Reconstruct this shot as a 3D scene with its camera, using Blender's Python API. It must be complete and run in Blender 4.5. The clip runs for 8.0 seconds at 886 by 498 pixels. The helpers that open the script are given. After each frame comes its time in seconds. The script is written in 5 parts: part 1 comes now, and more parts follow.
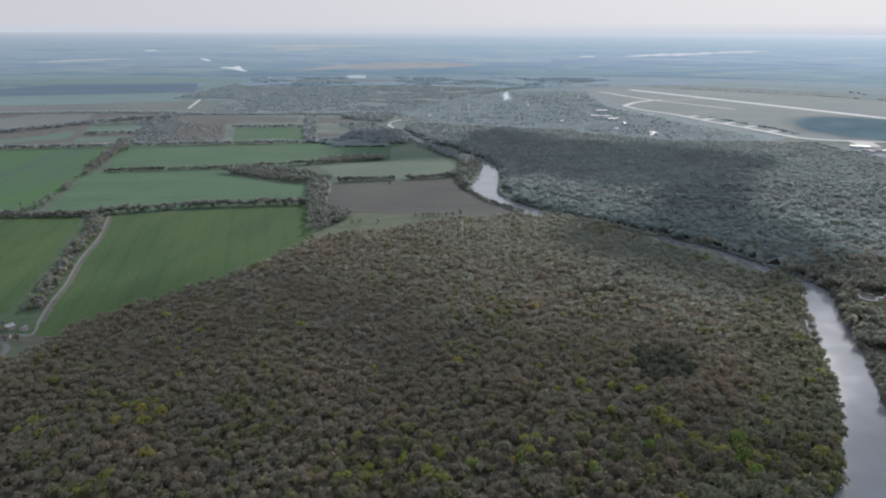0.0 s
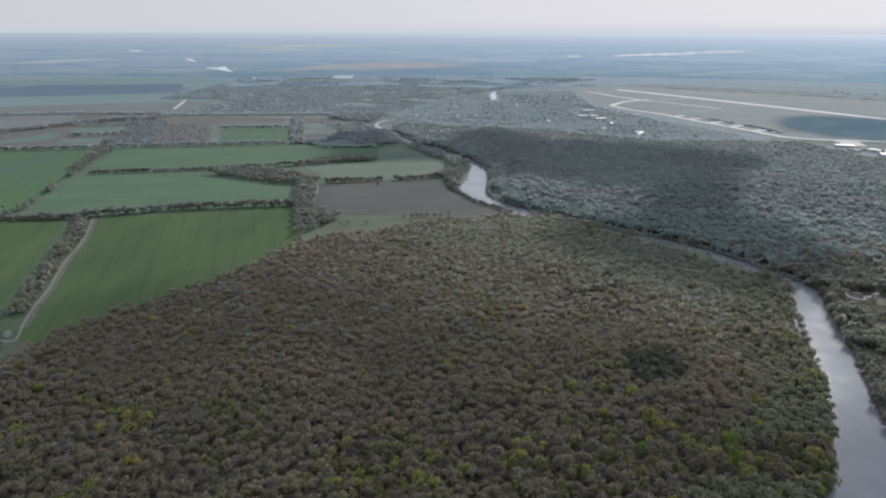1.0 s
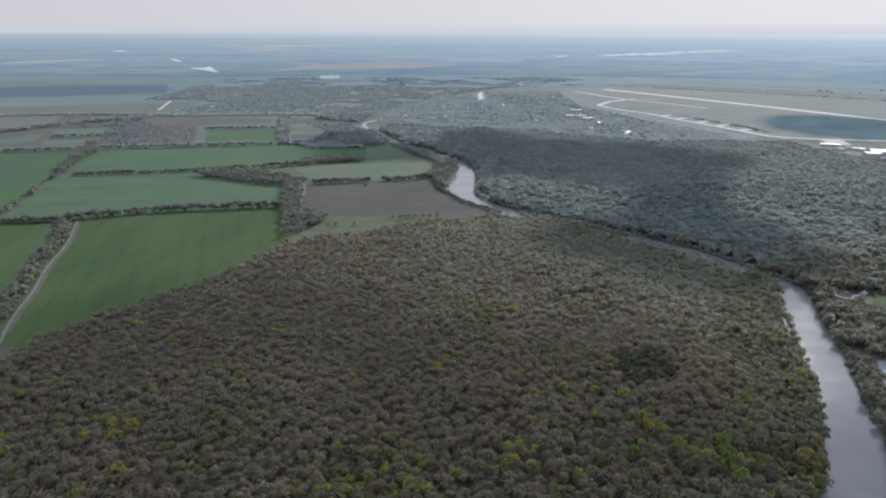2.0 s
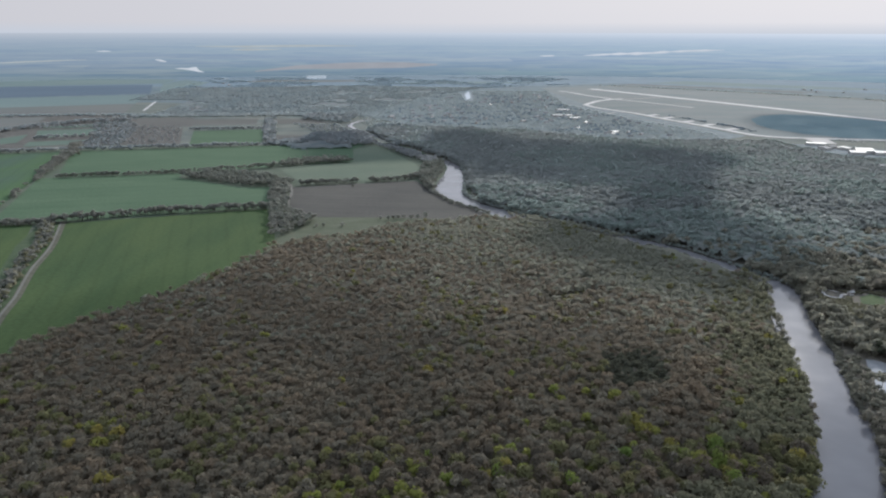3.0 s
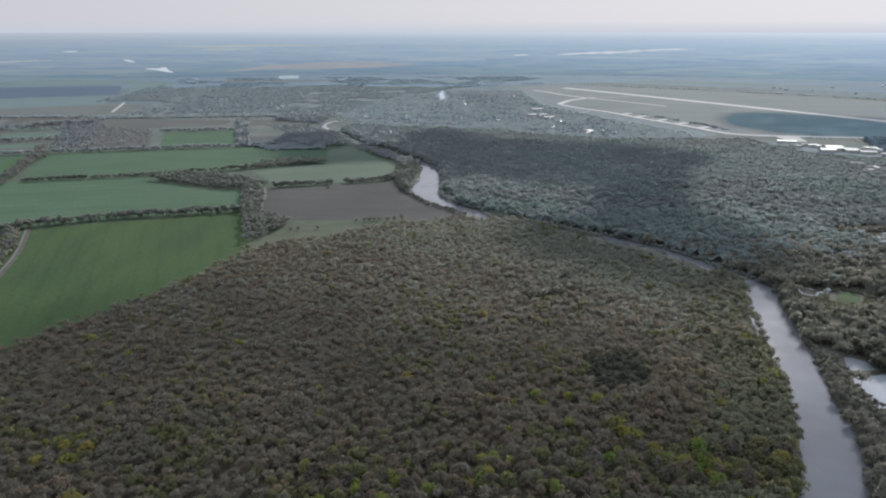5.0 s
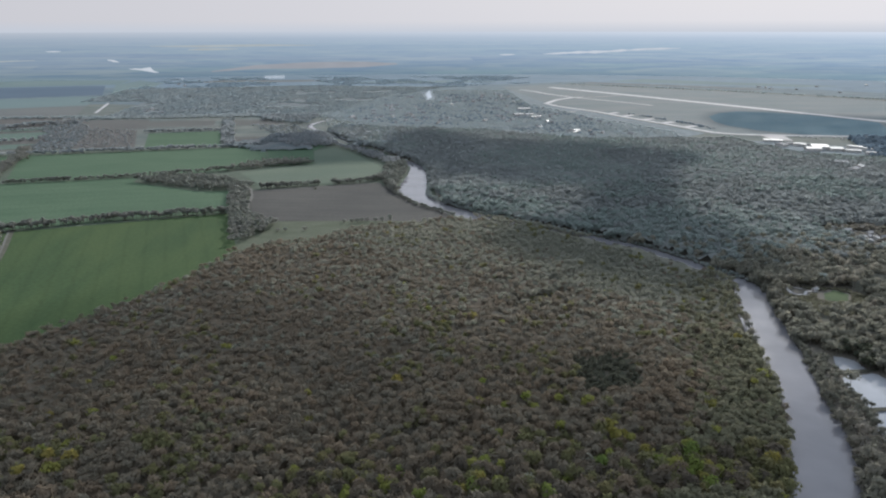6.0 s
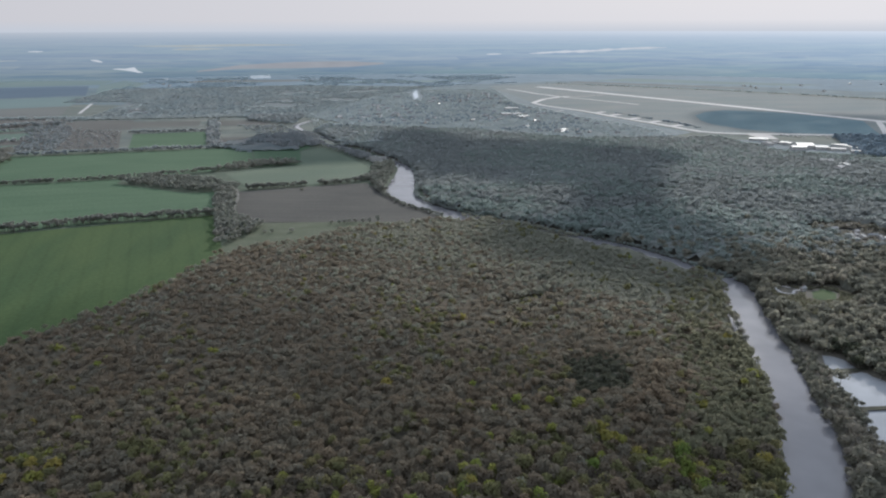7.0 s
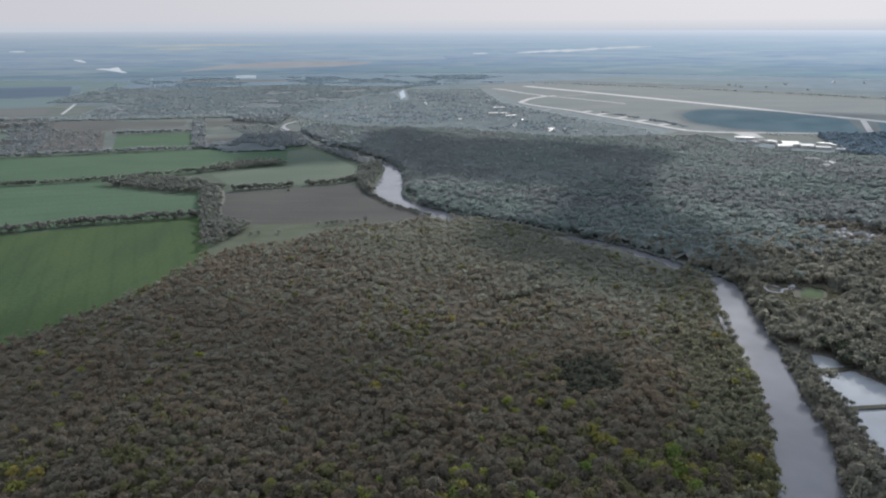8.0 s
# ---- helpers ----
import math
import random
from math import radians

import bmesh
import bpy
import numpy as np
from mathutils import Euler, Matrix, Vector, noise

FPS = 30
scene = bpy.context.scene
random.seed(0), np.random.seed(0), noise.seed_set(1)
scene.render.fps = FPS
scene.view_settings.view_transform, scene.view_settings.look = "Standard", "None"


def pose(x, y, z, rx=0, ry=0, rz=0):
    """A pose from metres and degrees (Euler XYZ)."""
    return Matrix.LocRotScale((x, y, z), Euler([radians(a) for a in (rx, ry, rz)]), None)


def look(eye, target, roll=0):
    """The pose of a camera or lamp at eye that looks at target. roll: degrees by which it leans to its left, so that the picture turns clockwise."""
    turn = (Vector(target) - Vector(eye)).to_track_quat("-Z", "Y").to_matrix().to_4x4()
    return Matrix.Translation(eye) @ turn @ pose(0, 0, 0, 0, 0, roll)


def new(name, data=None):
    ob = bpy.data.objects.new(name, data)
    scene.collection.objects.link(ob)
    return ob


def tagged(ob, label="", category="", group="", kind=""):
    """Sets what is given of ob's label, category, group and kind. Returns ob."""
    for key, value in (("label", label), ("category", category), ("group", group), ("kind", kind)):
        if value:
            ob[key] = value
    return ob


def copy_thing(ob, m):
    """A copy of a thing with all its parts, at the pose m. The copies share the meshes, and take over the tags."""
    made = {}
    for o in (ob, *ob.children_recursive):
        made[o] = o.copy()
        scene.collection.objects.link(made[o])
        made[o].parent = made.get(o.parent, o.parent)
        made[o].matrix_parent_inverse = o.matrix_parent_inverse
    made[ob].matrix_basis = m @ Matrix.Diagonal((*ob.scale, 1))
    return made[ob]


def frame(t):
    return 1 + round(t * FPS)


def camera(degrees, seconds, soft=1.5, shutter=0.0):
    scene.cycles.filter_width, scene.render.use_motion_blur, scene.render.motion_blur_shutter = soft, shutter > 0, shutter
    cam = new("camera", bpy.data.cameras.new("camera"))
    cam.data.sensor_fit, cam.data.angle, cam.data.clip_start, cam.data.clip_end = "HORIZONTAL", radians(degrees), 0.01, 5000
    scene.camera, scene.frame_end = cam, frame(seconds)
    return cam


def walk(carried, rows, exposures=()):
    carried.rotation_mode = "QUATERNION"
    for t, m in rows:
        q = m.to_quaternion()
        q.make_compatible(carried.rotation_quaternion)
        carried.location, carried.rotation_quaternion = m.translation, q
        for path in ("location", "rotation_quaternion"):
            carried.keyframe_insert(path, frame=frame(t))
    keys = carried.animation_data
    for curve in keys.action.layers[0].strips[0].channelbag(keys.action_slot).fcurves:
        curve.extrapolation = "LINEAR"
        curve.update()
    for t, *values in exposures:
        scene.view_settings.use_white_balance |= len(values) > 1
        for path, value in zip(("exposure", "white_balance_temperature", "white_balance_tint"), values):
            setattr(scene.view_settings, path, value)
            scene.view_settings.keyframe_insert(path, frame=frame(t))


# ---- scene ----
# ---- camera ----
cam = camera(62.24, 8.0, 2.1)
PATH = [
    (0.0, look((0.00, 0.00, 250.00), (-0.00, 957.87, -37.20), 0.168)),
    (1.0, look((-1.33, 4.84, 250.23), (15.39, 962.56, -37.00), 0.135)),
    (2.0, look((-2.53, 9.73, 250.45), (30.95, 966.96, -36.93), 0.101)),
    (3.0, look((-3.59, 14.65, 250.66), (46.69, 971.07, -36.97), 0.065)),
    (4.0, look((-4.52, 19.61, 250.86), (62.58, 974.89, -37.13), 0.027)),
    (5.0, look((-5.31, 24.61, 251.04), (78.63, 978.42, -37.41), -0.013)),
    (6.0, look((-5.97, 29.66, 251.22), (94.83, 981.66, -37.80), -0.055)),
    (7.0, look((-6.50, 34.74, 251.38), (111.17, 984.60, -38.31), -0.098)),
    (8.0, look((-6.89, 39.86, 251.53), (127.65, 987.24, -38.94), -0.144)),
]
walk(cam, PATH, [(0.0, 0.41, 6050, 9), (8.0, 0.34, 6050, 9)])

# ---- light ----
SUN_AZ, SUN_EL = 28.4, 28.5  # degrees to the right of +y, and above the horizon


def world_sky():
    w = bpy.data.worlds.new("overcast_sky")
    scene.world = w
    w.use_nodes = True
    nt = w.node_tree
    nt.nodes.clear()
    out = nt.nodes.new("ShaderNodeOutputWorld")
    bg = nt.nodes.new("ShaderNodeBackground")
    sky = nt.nodes.new("ShaderNodeTexSky")
    sky.sky_type, sky.sun_disc = "NISHITA", False
    sky.sun_elevation, sky.sun_rotation = radians(SUN_EL), radians(SUN_AZ)
    sky.air_density, sky.dust_density = 1.5, 3.0
    scale = nt.nodes.new("ShaderNodeVectorMath")
    scale.operation = "SCALE"
    scale.inputs["Scale"].default_value = 0.10
    nt.links.new(sky.outputs[0], scale.inputs[0])
    # cloud deck: broad soft greys, brightest overhead
    tc = nt.nodes.new("ShaderNodeTexCoord")
    mp = nt.nodes.new("ShaderNodeMapping")
    mp.inputs["Scale"].default_value = (1.0, 1.0, 3.0)
    nz = nt.nodes.new("ShaderNodeTexNoise")
    nz.inputs["Scale"].default_value, nz.inputs["Detail"].default_value = 2.2, 5.0
    nt.links.new(tc.outputs["Generated"], mp.inputs[0])
    nt.links.new(mp.outputs[0], nz.inputs["Vector"])
    ramp = nt.nodes.new("ShaderNodeValToRGB")
    ramp.color_ramp.elements[0].position, ramp.color_ramp.elements[0].color = 0.30, (0.53, 0.61, 0.73, 1)
    ramp.color_ramp.elements[1].position, ramp.color_ramp.elements[1].color = 0.70, (0.88, 0.96, 1.07, 1)
    nt.links.new(nz.outputs[0], ramp.inputs[0])
    # pale, even cloud low over the horizon
    sep = nt.nodes.new("ShaderNodeSeparateXYZ")
    nt.links.new(tc.outputs["Generated"], sep.inputs[0])
    low = nt.nodes.new("ShaderNodeMapRange")
    low.inputs["From Min"].default_value, low.inputs["From Max"].default_value = 0.03, 0.62
    nt.links.new(sep.outputs["Z"], low.inputs["Value"])
    pale = nt.nodes.new("ShaderNodeMix")
    pale.data_type = "RGBA"
    sunward = nt.nodes.new("ShaderNodeMapRange")
    sunward.inputs["From Min"].default_value, sunward.inputs["From Max"].default_value = -0.5, 0.6
    nt.links.new(sep.outputs["X"], sunward.inputs["Value"])
    low_cloud = nt.nodes.new("ShaderNodeMix")
    low_cloud.data_type = "RGBA"
    low_cloud.inputs["A"].default_value, low_cloud.inputs["B"].default_value = (0.488, 0.468, 0.478, 1), (0.615, 0.592, 0.598, 1)
    nt.links.new(sunward.outputs[0], low_cloud.inputs["Factor"])
    nt.links.new(low_cloud.outputs["Result"], pale.inputs["A"])
    nt.links.new(low.outputs[0], pale.inputs["Factor"])
    nt.links.new(ramp.outputs[0], pale.inputs["B"])
    rim = nt.nodes.new("ShaderNodeMapRange")
    rim.inputs["From Min"].default_value, rim.inputs["From Max"].default_value = -0.006, 0.008
    nt.links.new(sep.outputs["Z"], rim.inputs["Value"])
    band = nt.nodes.new("ShaderNodeMix")
    band.data_type = "RGBA"
    band.inputs["A"].default_value = (0.455, 0.475, 0.515, 1)
    nt.links.new(rim.outputs[0], band.inputs["Factor"])
    nt.links.new(pale.outputs["Result"], band.inputs["B"])
    mix = nt.nodes.new("ShaderNodeMix")
    mix.data_type = "RGBA"
    mix.inputs["Factor"].default_value = 0.975
    nt.links.new(scale.outputs[0], mix.inputs["A"])
    nt.links.new(band.outputs["Result"], mix.inputs["B"])
    nt.links.new(mix.outputs["Result"], bg.inputs["Color"])
    bg.inputs["Strength"].default_value = 1.0
    nt.links.new(bg.outputs[0], out.inputs[0])


world_sky()
sun_data = bpy.data.lights.new("sun", "SUN")
sun_data.energy, sun_data.angle, sun_data.color = 3.5, radians(2), (1.0, 0.94, 0.85)
sun = new("sun", sun_data)
sun.matrix_world = look((0, 0, 600), (-math.sin(radians(SUN_AZ)), -math.cos(radians(SUN_AZ)), 600 - math.tan(radians(SUN_EL))))


# ---- materials ----
def material(name, rough=0.9, spec=0.2):
    m = bpy.data.materials.new(name)
    m.use_nodes = True
    nt = m.node_tree
    b = nt.nodes["Principled BSDF"]
    b.inputs["Roughness"].default_value = rough
    b.inputs["Specular IOR Level"].default_value = spec
    return m, nt, b


def place_coords(nt, scale=(1, 1, 1), turn=0.0):
    geo = nt.nodes.new("ShaderNodeNewGeometry")
    mp = nt.nodes.new("ShaderNodeMapping")
    mp.inputs["Scale"].default_value = scale
    mp.inputs["Rotation"].default_value = (0, 0, radians(turn))
    nt.links.new(geo.outputs["Position"], mp.inputs[0])
    return mp.outputs[0]


def noise_tex(nt, vec, scale, detail=4.0, rough=0.55):
    n = nt.nodes.new("ShaderNodeTexNoise")
    n.inputs["Scale"].default_value, n.inputs["Detail"].default_value, n.inputs["Roughness"].default_value = scale, detail, rough
    nt.links.new(vec, n.inputs["Vector"])
    return n.outputs[0]


def mixed(nt, fac, a, b, mode="MIX"):
    m = nt.nodes.new("ShaderNodeMix")
    m.data_type, m.blend_type = "RGBA", mode
    for socket, v in (("Factor", fac), ("A", a), ("B", b)):
        if isinstance(v, (int, float)):
            m.inputs[socket].default_value = v
        elif isinstance(v, tuple):
            m.inputs[socket].default_value = (*v, 1)
        else:
            nt.links.new(v, m.inputs[socket])
    return m.outputs["Result"]


def ramped(nt, fac, stops):
    r = nt.nodes.new("ShaderNodeValToRGB")
    e = r.color_ramp.elements
    while len(e) < len(stops):
        e.new(0.5)
    for el, (p, c) in zip(e, stops):
        el.position, el.color = p, (*c, 1)
    nt.links.new(fac, r.inputs[0])
    return r.outputs[0]


def field_mat(name, a, b, rows=0.0, turn=0.0, patch=0.006, fine=0.25, gain=0.35, stretch=(1, 2.2, 1)):
    """Crop or soil: broad patches between two tones, tractor lines along `turn`, fine grain."""
    m, nt, bs = material(name, 0.95, 0.1)
    v = place_coords(nt)
    broad = noise_tex(nt, place_coords(nt, stretch, turn), patch, 5.0)
    col = ramped(nt, broad, [(0.35, a), (0.65, b)])
    grain = noise_tex(nt, v, fine, 3.0)
    col = mixed(nt, gain, col, ramped(nt, grain, [(0.3, (0.35, 0.35, 0.35)), (0.7, (0.65, 0.65, 0.65))]), "OVERLAY")
    if rows:
        wv = nt.nodes.new("ShaderNodeTexWave")
        wv.inputs["Scale"].default_value, wv.inputs["Distortion"].default_value = rows, 0.6
        wv.inputs["Detail"].default_value, wv.inputs["Detail Scale"].default_value = 2.0, 0.3
        nt.links.new(place_coords(nt, (1, 1, 1), turn), wv.inputs["Vector"])
        col = mixed(nt, 0.3, col, ramped(nt, wv.outputs["Fac"], [(0.0, (0.36, 0.38, 0.36)), (0.14, (0.5, 0.5, 0.5)), (1.0, (0.52, 0.52, 0.52))]), "OVERLAY")
    nt.links.new(col, bs.inputs["Base Color"])
    return m


def canopy_mat(name, stops, grain=0.45, thin_share=0.66):
    """Foliage and twigs; `tint` differs from crown to crown."""
    m, nt, bs = material(name, 0.85, 0.15)
    at = nt.nodes.new("ShaderNodeAttribute")
    at.attribute_name = "tint"
    info = nt.nodes.new("ShaderNodeObjectInfo")
    add = nt.nodes.new("ShaderNodeMath")
    add.operation = "ADD"
    nt.links.new(at.outputs["Fac"], add.inputs[0])
    nt.links.new(info.outputs["Random"], add.inputs[1])
    fr = nt.nodes.new("ShaderNodeMath")
    fr.operation = "PINGPONG"
    fr.inputs[1].default_value = 1.0
    nt.links.new(add.outputs[0], fr.inputs[0])
    col = ramped(nt, fr.outputs[0], stops)
    g = noise_tex(nt, place_coords(nt), grain, 2.0)
    col = mixed(nt, 0.26, col, ramped(nt, g, [(0.3, (0.25, 0.25, 0.25)), (0.7, (0.75, 0.75, 0.75))]), "OVERLAY")
    nt.links.new(col, bs.inputs["Base Color"])
    thin = nt.nodes.new("ShaderNodeBsdfTranslucent")
    nt.links.new(col, thin.inputs["Color"])
    mix = nt.nodes.new("ShaderNodeMixShader")
    mix.inputs[0].default_value = thin_share
    nt.links.new(bs.outputs[0], mix.inputs[1])
    nt.links.new(thin.outputs[0], mix.inputs[2])
    nt.links.new(mix.outputs[0], nt.nodes["Material Output"].inputs[0])
    return m


def plain_mat(name, a, b, scale=0.5, rough=0.85, spec=0.3):
    m, nt, bs = material(name, rough, spec)
    n = noise_tex(nt, place_coords(nt), scale, 5.0)
    nt.links.new(ramped(nt, n, [(0.35, a), (0.65, b)]), bs.inputs["Base Color"])
    return m


def water_mat(name, base, wave=0.13, rough=0.07):
    m, nt, bs = material(name, rough, 0.5)
    bs.inputs["IOR"].default_value = 1.33
    n = noise_tex(nt, place_coords(nt, (1, 1, 1)), 0.02, 3.0)
    nt.links.new(ramped(nt, n, [(0.3, tuple(c * 0.85 for c in base)), (0.7, tuple(c * 1.15 for c in base))]), bs.inputs["Base Color"])
    rip = noise_tex(nt, place_coords(nt), 0.7, 4.0)
    bp = nt.nodes.new("ShaderNodeBump")
    bp.inputs["Strength"].default_value, bp.inputs["Distance"].default_value = wave, 0.25
    # wind-ruffled stretches between calm ones
    calm = nt.nodes.new("ShaderNodeMapRange")
    calm.inputs["From Min"].default_value, calm.inputs["From Max"].default_value = 0.46, 0.64
    calm.inputs["To Min"].default_value, calm.inputs["To Max"].default_value = rough * 0.92, rough * 1.12
    nt.links.new(noise_tex(nt, place_coords(nt), 0.045, 5.0, 0.65), calm.inputs["Value"])
    nt.links.new(calm.outputs[0], bs.inputs["Roughness"])
    nt.links.new(rip, bp.inputs["Height"])
    nt.links.new(bp.outputs[0], bs.inputs["Normal"])
    return m


def cloud_mat(name, clear):
    """Cloud that scatters light both ways and lets a share of it straight through."""
    m, nt, bs = material(name, 1.0, 0.0)
    bs.inputs["Base Color"].default_value = (0.9, 0.9, 0.9, 1)
    thin = nt.nodes.new("ShaderNodeBsdfTranslucent")
    thin.inputs["Color"].default_value = (0.9, 0.9, 0.9, 1)
    mix = nt.nodes.new("ShaderNodeMixShader")
    nt.links.new(bs.outputs[0], mix.inputs[1])
    nt.links.new(thin.outputs[0], mix.inputs[2])
    gap = nt.nodes.new("ShaderNodeBsdfTransparent")
    both = nt.nodes.new("ShaderNodeMixShader")
    both.inputs[0].default_value = clear
    nt.links.new(mix.outputs[0], both.inputs[1])
    nt.links.new(gap.outputs[0], both.inputs[2])
    nt.links.new(both.outputs[0], nt.nodes["Material Output"].inputs[0])
    return m


M = {}
M["cloud"] = cloud_mat("cloud_vapour", 0.02)
M["thin_cloud"] = cloud_mat("thin_cloud_vapour", 0.855)
M["floor"] = field_mat("woodland_floor", (0.085, 0.078, 0.066), (0.115, 0.104, 0.086), patch=0.02)
M["grass"] = field_mat("rough_grass", (0.058, 0.074, 0.054), (0.078, 0.088, 0.066), patch=0.02)
M["green_bright"] = field_mat("winter_wheat_bright", (0.032, 0.054, 0.022), (0.046, 0.068, 0.026), rows=0.014, turn=-14, stretch=(2.6, 0.6, 1), patch=0.008, gain=0.5)
M["green_lime"] = field_mat("young_wheat_lime", (0.045, 0.072, 0.051), (0.048, 0.085, 0.036), rows=0.014, turn=-14, stretch=(2.6, 0.6, 1))
M["green_mid"] = field_mat("winter_wheat", (0.050, 0.082, 0.048), (0.062, 0.095, 0.057), rows=0.010, turn=80, patch=0.008, gain=0.5)
M["green_dull"] = field_mat("dull_green_crop", (0.072, 0.102, 0.082), (0.082, 0.112, 0.090))
M["green_pale"] = field_mat("pale_pasture", (0.078, 0.098, 0.072), (0.094, 0.112, 0.082))
M["plough"] = field_mat("ploughed_soil", (0.052, 0.050, 0.046), (0.070, 0.066, 0.059), rows=0.016, turn=100, patch=0.008)
M["meadow"] = field_mat("dry_meadow", (0.062, 0.071, 0.046), (0.081, 0.087, 0.062), patch=0.03)
M["stubble"] = field_mat("grey_brown_stubble", (0.076, 0.074, 0.069), (0.089, 0.086, 0.078))
M["scrub"] = field_mat("scrubland", (0.059, 0.059, 0.053), (0.096, 0.088, 0.081), patch=0.03, fine=0.08, gain=0.6)
# far ground colours carry haze: paler and bluer than the land itself
M["far_blue"] = field_mat("hazed_dark_crop", (0.063, 0.087, 0.114), (0.072, 0.096, 0.123), patch=0.002)
M["far_green"] = field_mat("hazed_green_crop", (0.099, 0.133, 0.131), (0.112, 0.144, 0.139), patch=0.002)
M["far_brown"] = field_mat("hazed_stubble", (0.095, 0.100, 0.096), (0.108, 0.109, 0.102), patch=0.003)
M["far_plain"] = field_mat("hazed_plain", (0.080, 0.093, 0.086), (0.115, 0.120, 0.104), patch=0.006, fine=0.02, gain=0.6)
M["far_wood"] = field_mat("hazed_woods", (0.082, 0.112, 0.126), (0.114, 0.134, 0.138), patch=0.007, fine=0.015, gain=0.6)
M["far_blue_plain"] = field_mat("hazed_farthest_plain", (0.098, 0.135, 0.166), (0.121, 0.154, 0.177), patch=0.004, fine=0.01, gain=0.3)
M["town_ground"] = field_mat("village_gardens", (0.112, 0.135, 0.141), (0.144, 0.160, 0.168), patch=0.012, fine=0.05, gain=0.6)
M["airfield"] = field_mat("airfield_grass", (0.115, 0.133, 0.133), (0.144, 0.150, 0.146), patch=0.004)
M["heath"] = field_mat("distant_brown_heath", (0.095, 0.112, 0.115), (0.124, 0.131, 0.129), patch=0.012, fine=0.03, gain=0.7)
M["dam"] = field_mat("worn_earth_dam", (0.050, 0.050, 0.038), (0.068, 0.066, 0.050), patch=0.05)
M["lawn"] = field_mat("mown_lawn", (0.044, 0.062, 0.030), (0.060, 0.080, 0.038), patch=0.05)
M["concrete"] = plain_mat("weathered_concrete", (0.289, 0.277, 0.272), (0.359, 0.347, 0.341), 0.03)
M["dirt"] = plain_mat("pale_dirt_track", (0.086, 0.083, 0.074), (0.118, 0.114, 0.102), 0.2)
M["verge"] = field_mat("grassy_verge", (0.039, 0.058, 0.031), (0.053, 0.070, 0.041), patch=0.05)
M["river"] = water_mat("river_water", (0.137, 0.133, 0.142), 0.10, 0.08)
# pond base colours lightened in place of bright reflected sky
M["pond"] = water_mat("pond_water", (0.255, 0.259, 0.270), 0.05)
M["pale_pond"] = water_mat("sky_paled_pond_water", (0.55, 0.55, 0.56), 0.05)
M["earth"] = field_mat("bare_trodden_earth", (0.061, 0.060, 0.046), (0.087, 0.085, 0.066), patch=0.05, fine=0.5)
M["hay"] = field_mat("mown_hay_meadow", (0.070, 0.080, 0.030), (0.086, 0.094, 0.040), patch=0.05)
M["bare"] = canopy_mat("bare_brown_canopy", [(0.0, (0.118, 0.102, 0.080)), (0.35, (0.178, 0.155, 0.120)), (0.7, (0.244, 0.196, 0.142)), (1.0, (0.224, 0.206, 0.162))])
M["palebare"] = canopy_mat("bare_grey_brown_forest_canopy", [(0.0, (0.123, 0.113, 0.093)), (0.35, (0.183, 0.164, 0.130)), (0.7, (0.230, 0.188, 0.140)), (1.0, (0.201, 0.190, 0.154))])
# budding grey, lightened to stand in for haze over the northern forest
M["grey"] = canopy_mat("hazed_budding_canopy", [(0.0, (0.226, 0.225, 0.181)), (0.5, (0.266, 0.268, 0.214)), (1.0, (0.312, 0.304, 0.245))])
M["olive"] = canopy_mat("olive_green_canopy", [(0.0, (0.153, 0.147, 0.077)), (0.5, (0.193, 0.193, 0.096)), (1.0, (0.251, 0.222, 0.113))])
M["fresh"] = canopy_mat("fresh_green_canopy", [(0.0, (0.173, 0.237, 0.068)), (0.4, (0.246, 0.281, 0.074)), (0.75, (0.280, 0.281, 0.083)), (1.0, (0.313, 0.264, 0.083))])
# grey-green trees, haze put in by a paler, bluer colour
M["willow"] = canopy_mat("hazed_grey_green_canopy", [(0.0, (0.221, 0.262, 0.249)), (0.5, (0.275, 0.322, 0.298)), (1.0, (0.329, 0.355, 0.338))])
M["bankwood"] = canopy_mat("leafy_bank_canopy", [(0.0, (0.203, 0.202, 0.164)), (0.5, (0.252, 0.246, 0.196)), (1.0, (0.314, 0.283, 0.235))])
M["bankdark"] = canopy_mat("dark_leafy_bank_canopy", [(0.0, (0.159, 0.160, 0.132)), (0.5, (0.197, 0.197, 0.159)), (1.0, (0.250, 0.233, 0.185))])
# grey-brown trees, likewise paled and blued in place of haze
M["mauve"] = canopy_mat("hazed_grey_brown_canopy", [(0.0, (0.231, 0.248, 0.243)), (0.5, (0.277, 0.293, 0.286)), (1.0, (0.317, 0.337, 0.319))])
M["bankolive"] = canopy_mat("grey_olive_bank_canopy", [(0.0, (0.148, 0.156, 0.104)), (0.5, (0.190, 0.196, 0.127)), (1.0, (0.237, 0.227, 0.155))])
# shore trees darkened in colour to stand in for shade
M["bankshade"] = canopy_mat("shaded_shore_canopy", [(0.0, (0.064, 0.073, 0.053)), (0.5, (0.081, 0.090, 0.064)), (1.0, (0.103, 0.108, 0.073))])
M["hedge"] = canopy_mat("budding_hedge_canopy", [(0.0, (0.178, 0.186, 0.163)), (0.5, (0.210, 0.221, 0.191)), (1.0, (0.246, 0.242, 0.216))])
M["dark"] = canopy_mat("dark_evergreen_canopy", [(0.0, (0.086, 0.086, 0.065)), (0.5, (0.106, 0.108, 0.079)), (1.0, (0.127, 0.131, 0.095))])
# far canopies: haze put into the colour, paler and bluer than foliage
M["distwood"] = canopy_mat("hazed_woodland_canopy", [(0.0, (0.223, 0.262, 0.276)), (0.5, (0.291, 0.321, 0.327)), (1.0, (0.349, 0.353, 0.351))])
